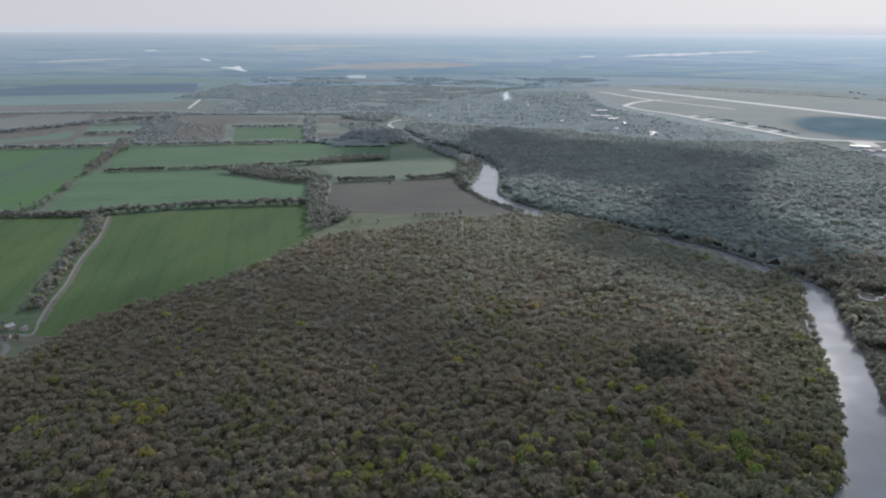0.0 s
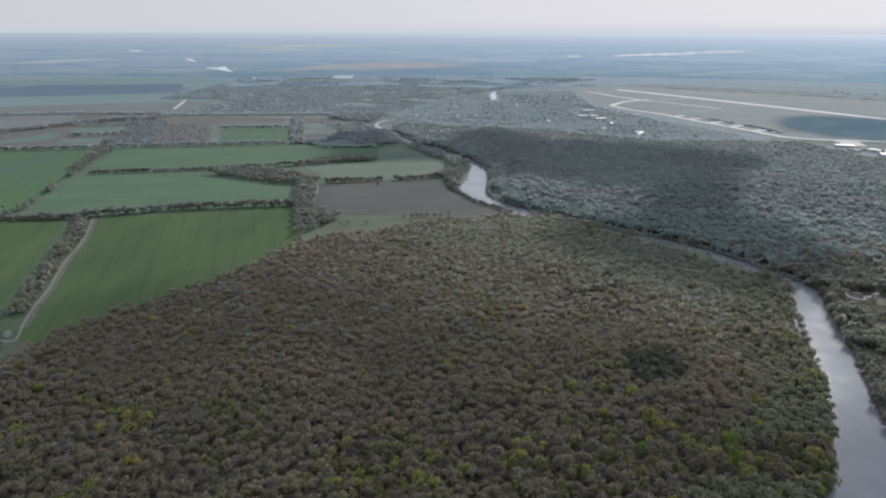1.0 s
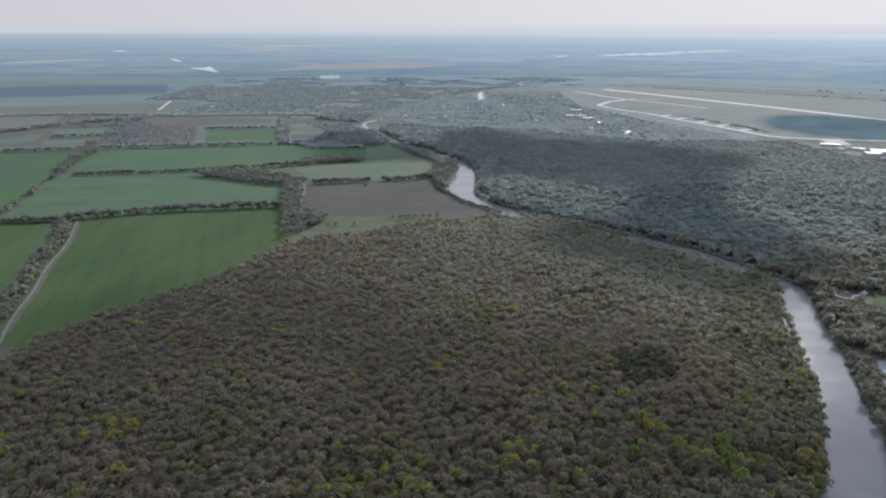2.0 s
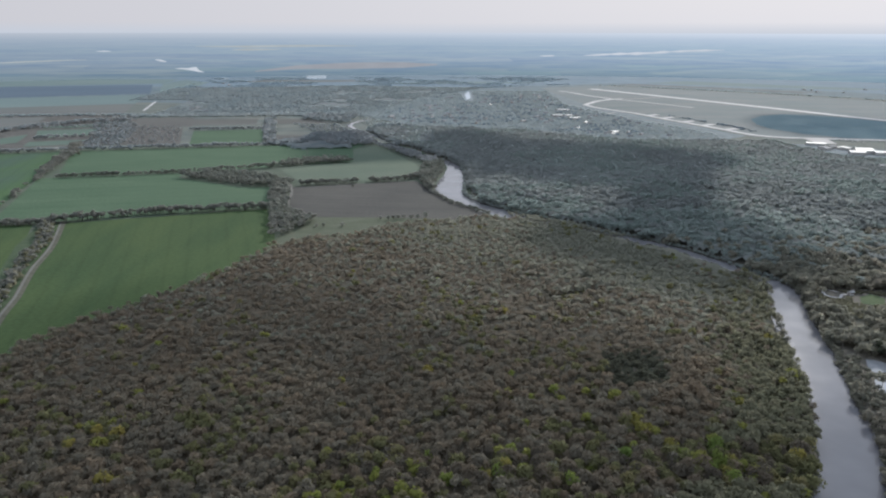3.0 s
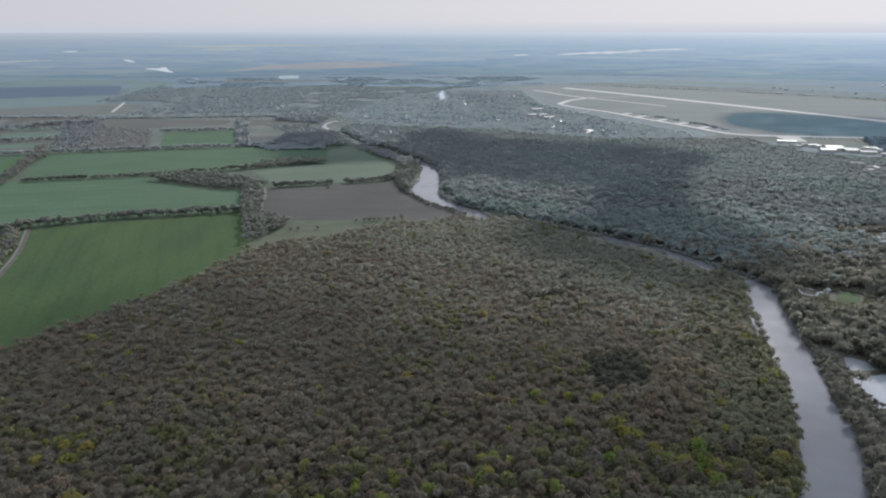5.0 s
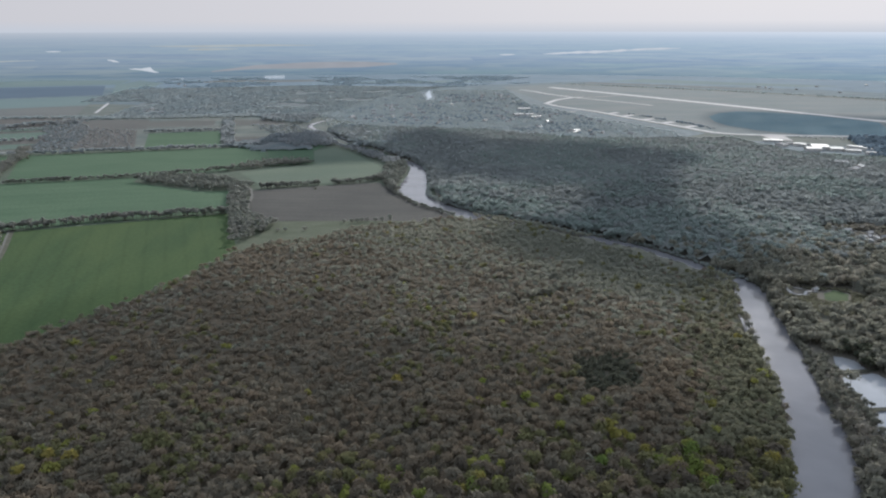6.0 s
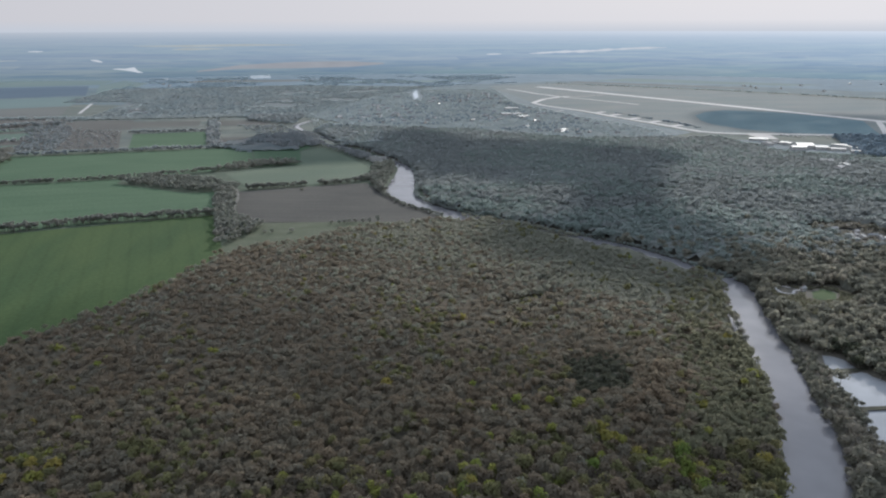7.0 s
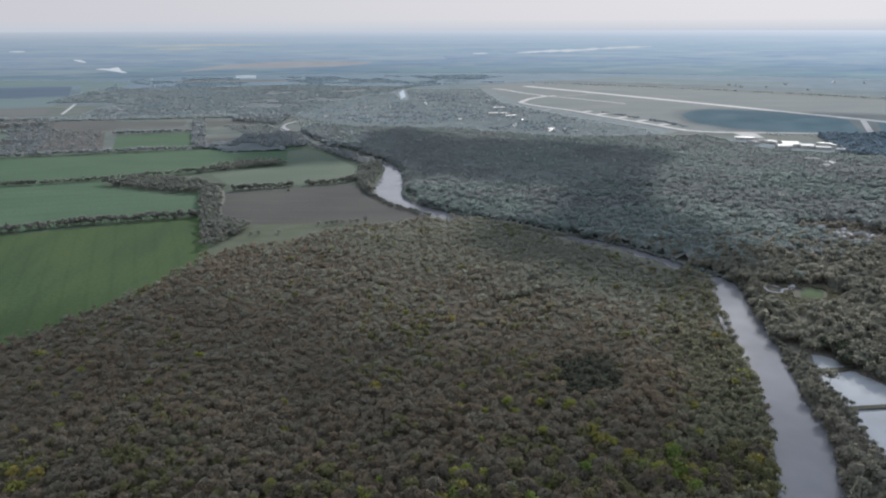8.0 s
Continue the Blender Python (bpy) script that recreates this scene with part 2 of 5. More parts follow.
M["farwood"] = canopy_mat("hazed_pale_canopy", [(0.0, (0.338, 0.404, 0.410)), (0.5, (0.383, 0.440, 0.440)), (1.0, (0.430, 0.469, 0.463))])
# blue that stands in for cloud shade and haze on far trees
M["bluewood"] = canopy_mat("hazed_shaded_canopy", [(0.0, (0.154, 0.207, 0.254)), (0.5, (0.173, 0.227, 0.277)), (1.0, (0.195, 0.246, 0.293))])
M["farbush"] = canopy_mat("hazed_brown_canopy", [(0.0, (0.319, 0.380, 0.403)), (0.5, (0.361, 0.407, 0.415)), (1.0, (0.408, 0.435, 0.431))])
M["hazewood"] = canopy_mat("hazed_horizon_canopy", [(0.0, (0.315, 0.404, 0.462)), (0.5, (0.347, 0.430, 0.483)), (1.0, (0.378, 0.452, 0.493))])
# airfield grass with cloud shade put into its colour
M["airfield_shade_teal"] = field_mat("cloud_shaded_airfield", (0.074, 0.120, 0.141), (0.086, 0.132, 0.149), patch=0.004)
M["apron"] = plain_mat("worn_apron_concrete", (0.215, 0.205, 0.20), (0.27, 0.258, 0.25), 0.03)
M["old_roof"] = plain_mat("weathered_dark_roof", (0.085, 0.083, 0.08), (0.13, 0.128, 0.122), 0.6)
M["bark"] = plain_mat("grey_bark", (0.068, 0.058, 0.048), (0.116, 0.102, 0.085), 2.0)
M["plaster"] = plain_mat("pale_wall_plaster", (0.374, 0.360, 0.340), (0.449, 0.435, 0.408), 0.6)
M["tin"] = plain_mat("pale_sheet_roof", (0.177, 0.177, 0.179), (0.218, 0.218, 0.218), 0.2, 0.55)
M["slate"] = plain_mat("grey_fibre_cement_roof", (0.177, 0.170, 0.170), (0.245, 0.238, 0.238), 0.4)
M["rust"] = plain_mat("brown_sheet_roof", (0.150, 0.102, 0.082), (0.204, 0.143, 0.116), 0.4)
M["glass"] = plain_mat("dark_window_glass", (0.020, 0.024, 0.027), (0.034, 0.037, 0.041), 1.0, 0.1, 0.6)


# ---- plan ----
RIVER = [(196, 300, 19), (243, 356, 18.5), (277, 420, 18.5), (296, 470, 17), (320, 535, 17), (341, 600, 17), (358, 650, 15),
         (374, 698, 13), (358, 742, 13), (326, 812, 13), (292, 860, 14), (245, 912, 9), (182, 975, 11), (138, 1022, 15), (103, 1072, 15),
         (72, 1140, 19), (71, 1200, 23), (78, 1260, 21), (88, 1345, 15), (84, 1430, 9), (19, 1561, 8), (-60, 1754, 8), (-128, 1935, 9), (-150, 2030, 12), (-118, 2120, 10)]
POND_NORTH = [(362, 532), (352, 512), (356, 505), (372, 505), (372, 522)]
POND_EAST = [(345, 496), (374, 499), (381, 472), (392, 462), (380, 447), (336, 450), (340, 475)]
POND_SOUTH = [(333, 445), (378, 443), (352, 385), (312, 388), (322, 420)]
# wooded ground west and east of the river
FOREST = [(-420, 520), (-345, 560), (-318, 566), (-293, 618), (-225, 715), (-160, 835), (-168, 852), (-142, 868), (-118, 877), (-88, 890), (-62, 900), (-42, 932), (12, 948), (87, 975), (130, 990), (175, 965),
          (240, 900), (290, 850), (330, 790), (372, 735), (362, 690), (335, 620), (310, 550), (290, 490), (255, 415), (215, 345), (170, 280), (120, 230), (-300, 230), (-420, 400)]
EAST = [(215, 300), (280, 400), (300, 470), (325, 560), (345, 630), (375, 700), (360, 760), (310, 860), (250, 930), (150, 1020), (110, 1085), (100, 1180), (105, 1350), (90, 1440), (30, 1580), (-50, 1760), (-100, 1930),
        (20, 1960), (260, 1880), (500, 1680), (860, 1650), (900, 1540), (990, 1400), (1150, 1300), (1500, 1250), (1100, 700), (520, 330)]
PONDS = (POND_NORTH, POND_EAST, POND_SOUTH)


def spline(points, step=6.0):
    """A smooth line through plan points of any width, as an array."""
    p = np.array(points, float)
    p = np.vstack([2 * p[0] - p[1], p, 2 * p[-1] - p[-2]])
    out = []
    for a, b, c, d in zip(p[:-3], p[1:-2], p[2:-1], p[3:]):
        n = max(2, int(np.linalg.norm((c - b)[:2]) / step))
        for t in np.arange(n) / n:
            out.append(0.5 * (2 * b + (c - a) * t + (2 * a - 5 * b + 4 * c - d) * t * t + (3 * b - a - 3 * c + d) * t ** 3))
    out.append(p[-2])
    return np.array(out)


RIVER_LINE = spline(RIVER)
# where the broken clouds shade the plain
SHADE_WOODS = [(76, 1840), (161, 1840), (266, 1622), (368, 1634), (530, 1543), (640, 1430), (590, 1310), (520, 1240), (414, 1199), (308, 1135), (258, 1150), (213, 1249), (180, 1287), (147, 1263), (105, 1320), (80, 1440), (20, 1560)]
SHADE_BEND = [(330, 1150), (345, 1200), (440, 1240), (535, 1205), (450, 1089), (415, 950), (442, 850), (442, 740), (420, 688), (350, 672), (305, 645), (245, 690), (188, 745), (142, 840), (175, 935), (215, 945), (282, 942), (325, 1080)]
SHADE_PASTURE = [(-250, 1840), (-130, 1835), (-110, 1680), (-63, 1660), (38, 1561), (24, 1470), (-56, 1475), (-118, 1440), (-188, 1480), (-237, 1600)]
SHADE_AIRFIELD = [(935, 1990), (975, 2120), (1050, 2205), (1150, 2250), (1270, 2210), (1380, 2130), (1600, 2010), (2200, 1800), (2200, 1500), (1700, 1280), (1240, 1330), (1180, 1500), (1230, 1640), (1130, 1665), (1030, 1700), (955, 1790), (925, 1900)]
# near ground below the thin cloud added to soften contrast
SHADE_FOREST = [(-560, 150), (-560, 540), (-380, 680), (-240, 800), (-60, 730), (120, 620), (250, 540), (400, 500), (450, 430), (400, 320), (230, 150)]
CLOUD_BASE = 700.0


def river_gap(xy):
    """Metres from the water's edge (negative in the river)."""
    best = np.full(len(xy), 1e9)
    for x, y, w in RIVER_LINE:
        np.minimum(best, np.hypot(xy[:, 0] - x, xy[:, 1] - y) - w, out=best)
    return best


def inside(xy, poly):
    x, y = xy[:, 0], xy[:, 1]
    hit = np.zeros(len(xy), bool)
    for (x0, y0), (x1, y1) in zip(poly, poly[1:] + poly[:1]):
        if y0 != y1:
            hit ^= ((y0 > y) != (y1 > y)) & (x < (x1 - x0) * (y - y0) / (y1 - y0) + x0)
    return hit


def poly_gap(xy, poly):
    """Metres from a polygon's edge, negative inside."""
    best = np.full(len(xy), 1e9)
    for a, b in zip(np.array(poly, float), np.array(poly[1:] + poly[:1], float)):
        t = np.clip(((xy - a) @ (b - a)) / ((b - a) @ (b - a)), 0, 1)
        np.minimum(best, np.linalg.norm(xy - a - t[:, None] * (b - a), axis=1), out=best)
    return np.where(inside(xy, poly), -best, best)


def raw_mesh(name, verts, faces_per, mats, tint=None, normals=None):
    """A mesh from unshared corners: verts (n * faces_per, 3)."""
    me = bpy.data.meshes.new(name)
    n = len(verts)
    me.vertices.add(n)
    me.vertices.foreach_set("co", np.ascontiguousarray(verts, np.float32).ravel())
    me.loops.add(n)
    me.loops.foreach_set("vertex_index", np.arange(n, dtype=np.int32))
    me.polygons.add(n // faces_per)
    me.polygons.foreach_set("loop_start", np.arange(0, n, faces_per, dtype=np.int32))
    for m in mats:
        me.materials.append(m)
    if tint is not None:
        me.attributes.new("tint", "FLOAT", "POINT").data.foreach_set("value", np.ascontiguousarray(tint, np.float32))
    if normals is not None:
        me.attributes.new("custom_normal", "FLOAT_VECTOR", "POINT").data.foreach_set("vector", np.ascontiguousarray(normals, np.float32).ravel())
    me.update(calc_edges=True)
    return me


def grid_mesh(name, xs, ys, height, mat):
    gx, gy = np.meshgrid(xs, ys)
    xy = np.stack([gx.ravel(), gy.ravel()], -1)
    co = np.column_stack([xy, height(xy)])
    nx, ny = len(xs), len(ys)
    i = (np.arange(ny - 1)[:, None] * nx + np.arange(nx - 1)).ravel()
    me = bpy.data.meshes.new(name)
    me.from_pydata(co.tolist(), [], np.stack([i, i + 1, i + nx + 1, i + nx], -1).tolist())
    me.materials.append(mat)
    me.polygons.foreach_set("use_smooth", np.ones(len(me.polygons), bool))
    return me


def ground_height(xy):
    z = np.zeros(len(xy))
    near = (xy[:, 0] > -260) & (xy[:, 0] < 480) & (xy[:, 1] > 200) & (xy[:, 1] < 2250)
    g = river_gap(xy[near])
    s = np.clip((g + 1.5) / 7.0, 0, 1)
    dep = -3.0 * (1 - s * s * (3 - 2 * s))
    for p in PONDS:
        s = np.clip((poly_gap(xy[near], p) + 1.0) / 4.0, 0, 1)
        dep = np.minimum(dep, -2.0 * (1 - s * s * (3 - 2 * s)))
    z[near] = dep
    return z


GX = np.concatenate([np.linspace(-4500, -420, 24)[:-1], np.arange(-420, 36, 12.0), np.arange(36, 420, 6.0), np.arange(420, 1500, 18.0), np.linspace(1500, 4500, 16)])
GY = np.concatenate([np.linspace(-4500, 230, 20)[:-1], np.arange(230, 1300, 6.0), np.arange(1300, 2150, 12.0), np.linspace(2150, 4500, 16)])
ground_mesh = grid_mesh("ground", GX, GY, ground_height, M["grass"])
ground_mesh.materials.append(M["floor"])
centre = np.zeros(len(ground_mesh.polygons) * 3)
ground_mesh.polygons.foreach_get("center", centre)
centre = centre.reshape(-1, 3)[:, :2]
ground_mesh.polygons.foreach_set("material_index", (inside(centre, FOREST) | inside(centre, EAST)).astype(np.int32))
ground = tagged(new("ground", ground_mesh), "flat river plain with grass and leaf-littered woodland floor", "ground", kind="structure")

river_pts = RIVER_LINE
tang = np.gradient(river_pts[:, :2], axis=0)
tang /= np.linalg.norm(tang, axis=1)[:, None]
side = np.stack([tang[:, 1], -tang[:, 0]], -1)
bm = bmesh.new()
prev = None
for (x, y, w), s in zip(river_pts, side):
    pair = [bm.verts.new((x + k * s[0] * (w + 4), y + k * s[1] * (w + 4), -1.5)) for k in (-1, 0, 1)]
    if prev:
        for k in (0, 1):
            bm.faces.new((prev[k], prev[k + 1], pair[k + 1], pair[k]))
    prev = pair
bmesh.ops.recalc_face_normals(bm, faces=bm.faces)
me = bpy.data.meshes.new("river")
bm.to_mesh(me)
me.materials.append(M["river"])
river = tagged(new("river", me), "grey rippled river winding between wooded banks", "river", kind="structure")


def flat_poly(name, pts, z, mat, label, category, kind="structure", thick=0.0):
    bm = bmesh.new()
    f = bm.faces.new([bm.verts.new((x, y, z)) for x, y in pts])
    if f.normal.z < 0 or sum(a[0] * b[1] - b[0] * a[1] for a, b in zip(pts, pts[1:] + pts[:1])) < 0:
        bmesh.ops.reverse_faces(bm, faces=bm.faces)
    bm.normal_update()
    bmesh.ops.triangulate(bm, faces=bm.faces)
    me = bpy.data.meshes.new(name)
    bm.to_mesh(me)
    me.materials.append(mat)
    return tagged(new(name, me), label, category, kind=kind)


for n, p in enumerate(PONDS):
    c = np.mean(p, axis=0)
    grown = [tuple(c + (np.array(q) - c) * 1.08) for q in p]
    flat_poly(f"pond_{n + 1}", grown, -0.9, M["pond"], "still grey fish pond beside the river", "pond")

FIELD_Z = [0.08]


def field(pts, mat, label, z=None):
    FIELD_Z[0] += 0.009
    n = sum(o.name.startswith("field_") for o in scene.objects) + 1
    return flat_poly(f"field_{n}", pts, z or FIELD_Z[0], M[mat], label, "field")


def track(name, pts, width, mat, label, category, z=0.55, step=12.0):
    line = spline([(*p, width) if len(p) == 2 else p for p in pts], step)
    t = np.gradient(line[:, :2], axis=0)
    t /= np.linalg.norm(t, axis=1)[:, None] + 1e-9
    bm = bmesh.new()
    prev = None
    for (x, y, w), (tx, ty) in zip(line, t):
        pair = [bm.verts.new((x - k * ty * w / 2, y + k * tx * w / 2, z)) for k in (1, -1)]
        if prev:
            bm.faces.new((prev[0], prev[1], pair[1], pair[0]))
        prev = pair
    bmesh.ops.recalc_face_normals(bm, faces=bm.faces)
    if sum(f.normal.z for f in bm.faces) < 0:
        bmesh.ops.reverse_faces(bm, faces=bm.faces)
    me = bpy.data.meshes.new(name)
    bm.to_mesh(me)
    me.materials.append(mat)
    return tagged(new(name, me), label, category, kind="structure")


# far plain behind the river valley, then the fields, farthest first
# the farthest pieces have haze painted into their colour
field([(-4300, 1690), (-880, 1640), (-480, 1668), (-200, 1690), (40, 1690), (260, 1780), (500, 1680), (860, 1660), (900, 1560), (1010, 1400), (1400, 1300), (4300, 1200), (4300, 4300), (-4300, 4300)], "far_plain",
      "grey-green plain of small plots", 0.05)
field([(-4300, 2500), (-900, 2700), (-400, 2560), (0, 2750), (300, 3150), (640, 3120), (950, 3450), (1560, 2950), (2400, 1950), (4300, 1700), (4300, 4300), (-4300, 4300)], "far_wood", "distant woods and plots tinted blue-grey for haze", 0.14)
field([(-4300, 3300), (-1800, 3500), (-900, 3420), (-200, 3500), (300, 3350), (700, 3450), (1000, 3560), (1700, 3150), (2600, 2250), (4300, 1900), (4300, 4300), (-4300, 4300)], "far_blue_plain", "plain before the horizon tinted blue-grey for haze", 0.24)
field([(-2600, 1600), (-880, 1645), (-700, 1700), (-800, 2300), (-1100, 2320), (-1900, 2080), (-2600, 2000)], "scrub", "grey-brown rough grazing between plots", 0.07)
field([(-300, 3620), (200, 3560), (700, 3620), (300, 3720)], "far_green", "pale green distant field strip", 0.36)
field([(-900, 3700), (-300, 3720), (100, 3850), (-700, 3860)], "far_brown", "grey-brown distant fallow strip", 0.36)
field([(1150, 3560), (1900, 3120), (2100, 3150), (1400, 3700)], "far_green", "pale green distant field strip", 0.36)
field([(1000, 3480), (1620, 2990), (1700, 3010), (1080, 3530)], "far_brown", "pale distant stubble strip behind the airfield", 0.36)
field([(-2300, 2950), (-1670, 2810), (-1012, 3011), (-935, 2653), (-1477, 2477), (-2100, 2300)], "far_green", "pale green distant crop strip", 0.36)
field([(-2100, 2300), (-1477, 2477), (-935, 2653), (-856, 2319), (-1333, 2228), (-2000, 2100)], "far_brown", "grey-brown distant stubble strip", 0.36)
field([(-2400, 3250), (-1885, 3181), (-1781, 3450), (-1162, 3549), (-1019, 3066), (-1684, 2833), (-2400, 2600)], "far_blue", "dark distant ploughland strip tinted blue for haze", 0.36)
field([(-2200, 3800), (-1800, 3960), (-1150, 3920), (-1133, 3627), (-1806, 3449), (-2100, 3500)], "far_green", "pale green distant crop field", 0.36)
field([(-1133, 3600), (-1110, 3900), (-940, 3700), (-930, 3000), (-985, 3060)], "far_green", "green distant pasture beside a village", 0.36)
field([(-1300, 1990), (-1232, 2230), (-1054, 2250), (-1009, 2080), (-1085, 1801), (-1250, 1800)], "far_brown", "brown-grey fallow field")
field([(-997, 1716), (-928, 1877), (-888, 1737), (-996, 1646), (-1150, 1640)], "green_dull", "dull green crop field by a tree belt")
field([(-938, 1945), (-782, 1984), (-746, 1870), (-880, 1805)], "green_dull", "dull green crop plot between hedges")
field([(-981, 2054), (-812, 2085), (-795, 2020), (-945, 1992)], "green_dull", "narrow dull green crop plot")
field([(-866, 1747), (-751, 1778), (-738, 1712), (-845, 1674)], "green_dull", "small dull green crop plot")
field([(-809, 2211), (-616, 2216), (-569, 2013), (-745, 2009)], "stubble", "grey-brown fallow plot")
field([(-646, 2172), (-423, 2177), (-410, 2068), (-611, 2050)], "stubble", "grey stubble strip")
field([(-830, 2071), (-585, 1988), (-510, 1699), (-685, 1695)], "scrub", "grey scrubby old orchard ground")
field([(-539, 1919), (-369, 1946), (-327, 1702), (-485, 1681)], "green_mid", "rectangular green wheat field")
field([(-317, 1837), (-204, 1840), (-204, 1714), (-293, 1694)], "stubble", "small grey fallow plot")
field([(-400, 2170), (-290, 2175), (-200, 2060), (-390, 2060)], "stubble", "grey stubble plot beside woodland")
field([(-1100, 1530), (-720, 1592), (-650, 1330), (-590, 1060), (-597, 985), (-700, 975), (-1100, 1100)], "green_lime", "bright lime green young wheat field")
field([(-615, 1320), (-705, 1603), (-226, 1676), (-200, 1500), (-260, 1395), (-404, 1357)], "green_mid", "broad green wheat field between hedgerows")
field([(-560, 992), (-476, 1000), (-203, 1070), (-222, 1216), (-271, 1214), (-398, 1300), (-404, 1345), (-640, 1308)], "green_mid", "green wheat field between hedgerows")
field([(-222, 1679), (-236, 1712), (-85, 1690), (-117, 1602), (-100, 1446), (-190, 1430), (-198, 1500)], "green_mid", "green crop field beside dark woodland")
field([(-234, 1369), (-106, 1440), (-114, 1606), (-63, 1655), (18, 1420), (32, 1310), (-14, 1268), (-172, 1232)], "green_pale", "pale green pasture beside the river")
field([(-192, 1212), (-20, 1250), (15, 1254), (45, 1160), (112, 1010), (60, 985), (-35, 1000), (-156, 1014), (-175, 1089)], "plough", "brown ploughed field beside the river woods")
field([(-168, 850), (-160, 1010), (-35, 1002), (60, 990), (40, 935), (-40, 928), (-62, 892), (-120, 866)], "meadow", "rough pale meadow at the forest edge")
field([(-700, 960), (-500, 988), (-462, 880), (-428, 767), (-390, 650), (-410, 590), (-700, 540)], "green_bright", "bright green wheat field beside a dirt track")
field([(-468, 990), (-200, 1062), (-155, 850), (-215, 690), (-310, 560), (-352, 578), (-372, 655), (-412, 795)], "green_bright", "large bright green wheat field at the forest edge")
field([(-490, 985), (-468, 990), (-412, 795), (-372, 655), (-352, 578), (-395, 560), (-400, 640), (-434, 767), (-470, 880)], "verge", "grassy verge along a dirt track")

track("dirt_track_1", [(-468, 1000), (-429, 881), (-409, 790), (-383, 702), (-376, 668), (-366, 630), (-358, 604), (-351, 586), (-349, 572), (-361, 576), (-374, 573)], 2.6, M["dirt"], "pale dirt track along a tree belt", "track")
track("dirt_track_2", [(-195, 1235), (-183, 1160), (-181, 1109), (-165, 1017)], 5.0, M["dirt"], "pale dirt track beside a ploughed field", "track")
track("dirt_track_3", [(-828, 2412), (-858, 2567), (-888, 2722)], 9.0, M["concrete"], "pale straight distant farm track", "track")

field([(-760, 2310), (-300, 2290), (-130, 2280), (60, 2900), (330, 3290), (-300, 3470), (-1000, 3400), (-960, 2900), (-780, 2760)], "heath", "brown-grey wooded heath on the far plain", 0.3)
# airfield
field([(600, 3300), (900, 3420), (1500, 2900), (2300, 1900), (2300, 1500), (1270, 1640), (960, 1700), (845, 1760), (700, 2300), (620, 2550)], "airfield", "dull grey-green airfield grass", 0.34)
# cloud shade on the grass, painted as two blue-green patches
field([(960, 1990), (1000, 2110), (1070, 2190), (1150, 2230), (1230, 2195), (1312, 2120), (1360, 2020), (1400, 1925), (1262, 1668), (1150, 1690), (1060, 1720), (990, 1800), (955, 1900)], "airfield_shade_teal", "airfield grass with cloud shade painted blue-green", 0.42)
field([(1470, 1900), (1310, 1665), (1800, 1560), (2000, 1600)], "airfield_shade_teal", "grass beyond the taxiway with cloud shade painted blue-green", 0.42)
track("runway", [(806, 3234), (1000, 2850), (1300, 2215), (1900, 910)], 36, M["concrete"], "long pale concrete runway", "runway", 0.56, 100)
track("taxiway_1", [(618, 2542), (631, 2460), (674, 2352), (711, 2275), (748, 2134), (785, 2021), (824, 1898), (857, 1783), (914, 1738), (976, 1722), (1033, 1707), (1300, 1643), (1800, 1530)], 17, M["concrete"], "pale concrete taxiway", "taxiway", 0.64, 40)
track("taxiway_4", [(647, 3127), (681, 3047), (717, 2896), (750, 2815), (773, 2748)], 16, M["concrete"], "pale concrete taxiway to a remote stand", "taxiway", 0.66, 40)
track("taxiway_5", [(812, 2760), (773, 2748), (735, 2712), (693, 2672), (650, 2600), (618, 2542)], 20, M["concrete"], "pale concrete taxiway with a bend", "taxiway", 0.68, 20)
track("taxiway_6", [(780, 2735), (860, 2756), (989, 2831)], 7, M["apron"], "narrow worn link to the runway", "taxiway", 0.6, 40)
track("taxiway_2", [(777, 2727), (809, 2696), (879, 2578), (954, 2434)], 13, M["concrete"], "narrow pale concrete taxiway", "taxiway", 0.72, 40)
track("service_road", [(545, 2198), (600, 2246), (654, 2296)], 9, M["apron"], "pale worn service road beside the depots", "road", 0.9, 20)
track("taxiway_3", [(1440, 1915), (1268, 1652)], 15, M["concrete"], "short concrete link between runway and taxiway", "taxiway", 0.80, 40)
field([(945, 1722), (1000, 1712), (975, 1625), (938, 1640)], "apron", "pale concrete apron beside hangars", 0.88)
for a, b in (((722, 2202), (767, 2239)), ((750, 2141), (792, 2169)), ((768, 2045), (816, 2071)), ((801, 1974), (843, 1993)), ((831, 1887), (874, 1909))):
    track("dispersal_bay_1", [a, b], 20, M["concrete"], "short concrete aircraft dispersal bay", "taxiway", 0.96, 20)

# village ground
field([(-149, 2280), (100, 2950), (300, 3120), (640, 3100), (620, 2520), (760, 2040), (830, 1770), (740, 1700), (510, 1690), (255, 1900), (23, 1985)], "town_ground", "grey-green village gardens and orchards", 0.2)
flat_poly("village_pond", [(268, 3141), (237, 2974), (224, 2732), (247, 2800), (255, 2923), (262, 3040)], 0.9, M["pale_pond"], "pale village pond", "pond")
flat_poly("lake_1", [(-545, 4247), (-437, 4253), (-407, 3957), (-508, 3952)], 0.9, M["pale_pond"], "pale distant rectangular lake", "lake")
flat_poly("lake_2", [(-967, 4025), (-929, 4027), (-907, 3934), (-946, 3932)], 0.9, M["pale_pond"], "small pale distant lake", "lake")
track("sand_spit", [(301, 545), (305, 560), (308, 572), (311, 584), (315, 598)], 2.2, M["concrete"], "pale strip of bare sand at the river's edge", "shore", 0.5, 4.0)
field([(-352, 586), (-345, 580), (-322, 576), (-318, 566), (-332, 545), (-350, 556)], "earth", "bare brown earth between track and forest", 0.36)
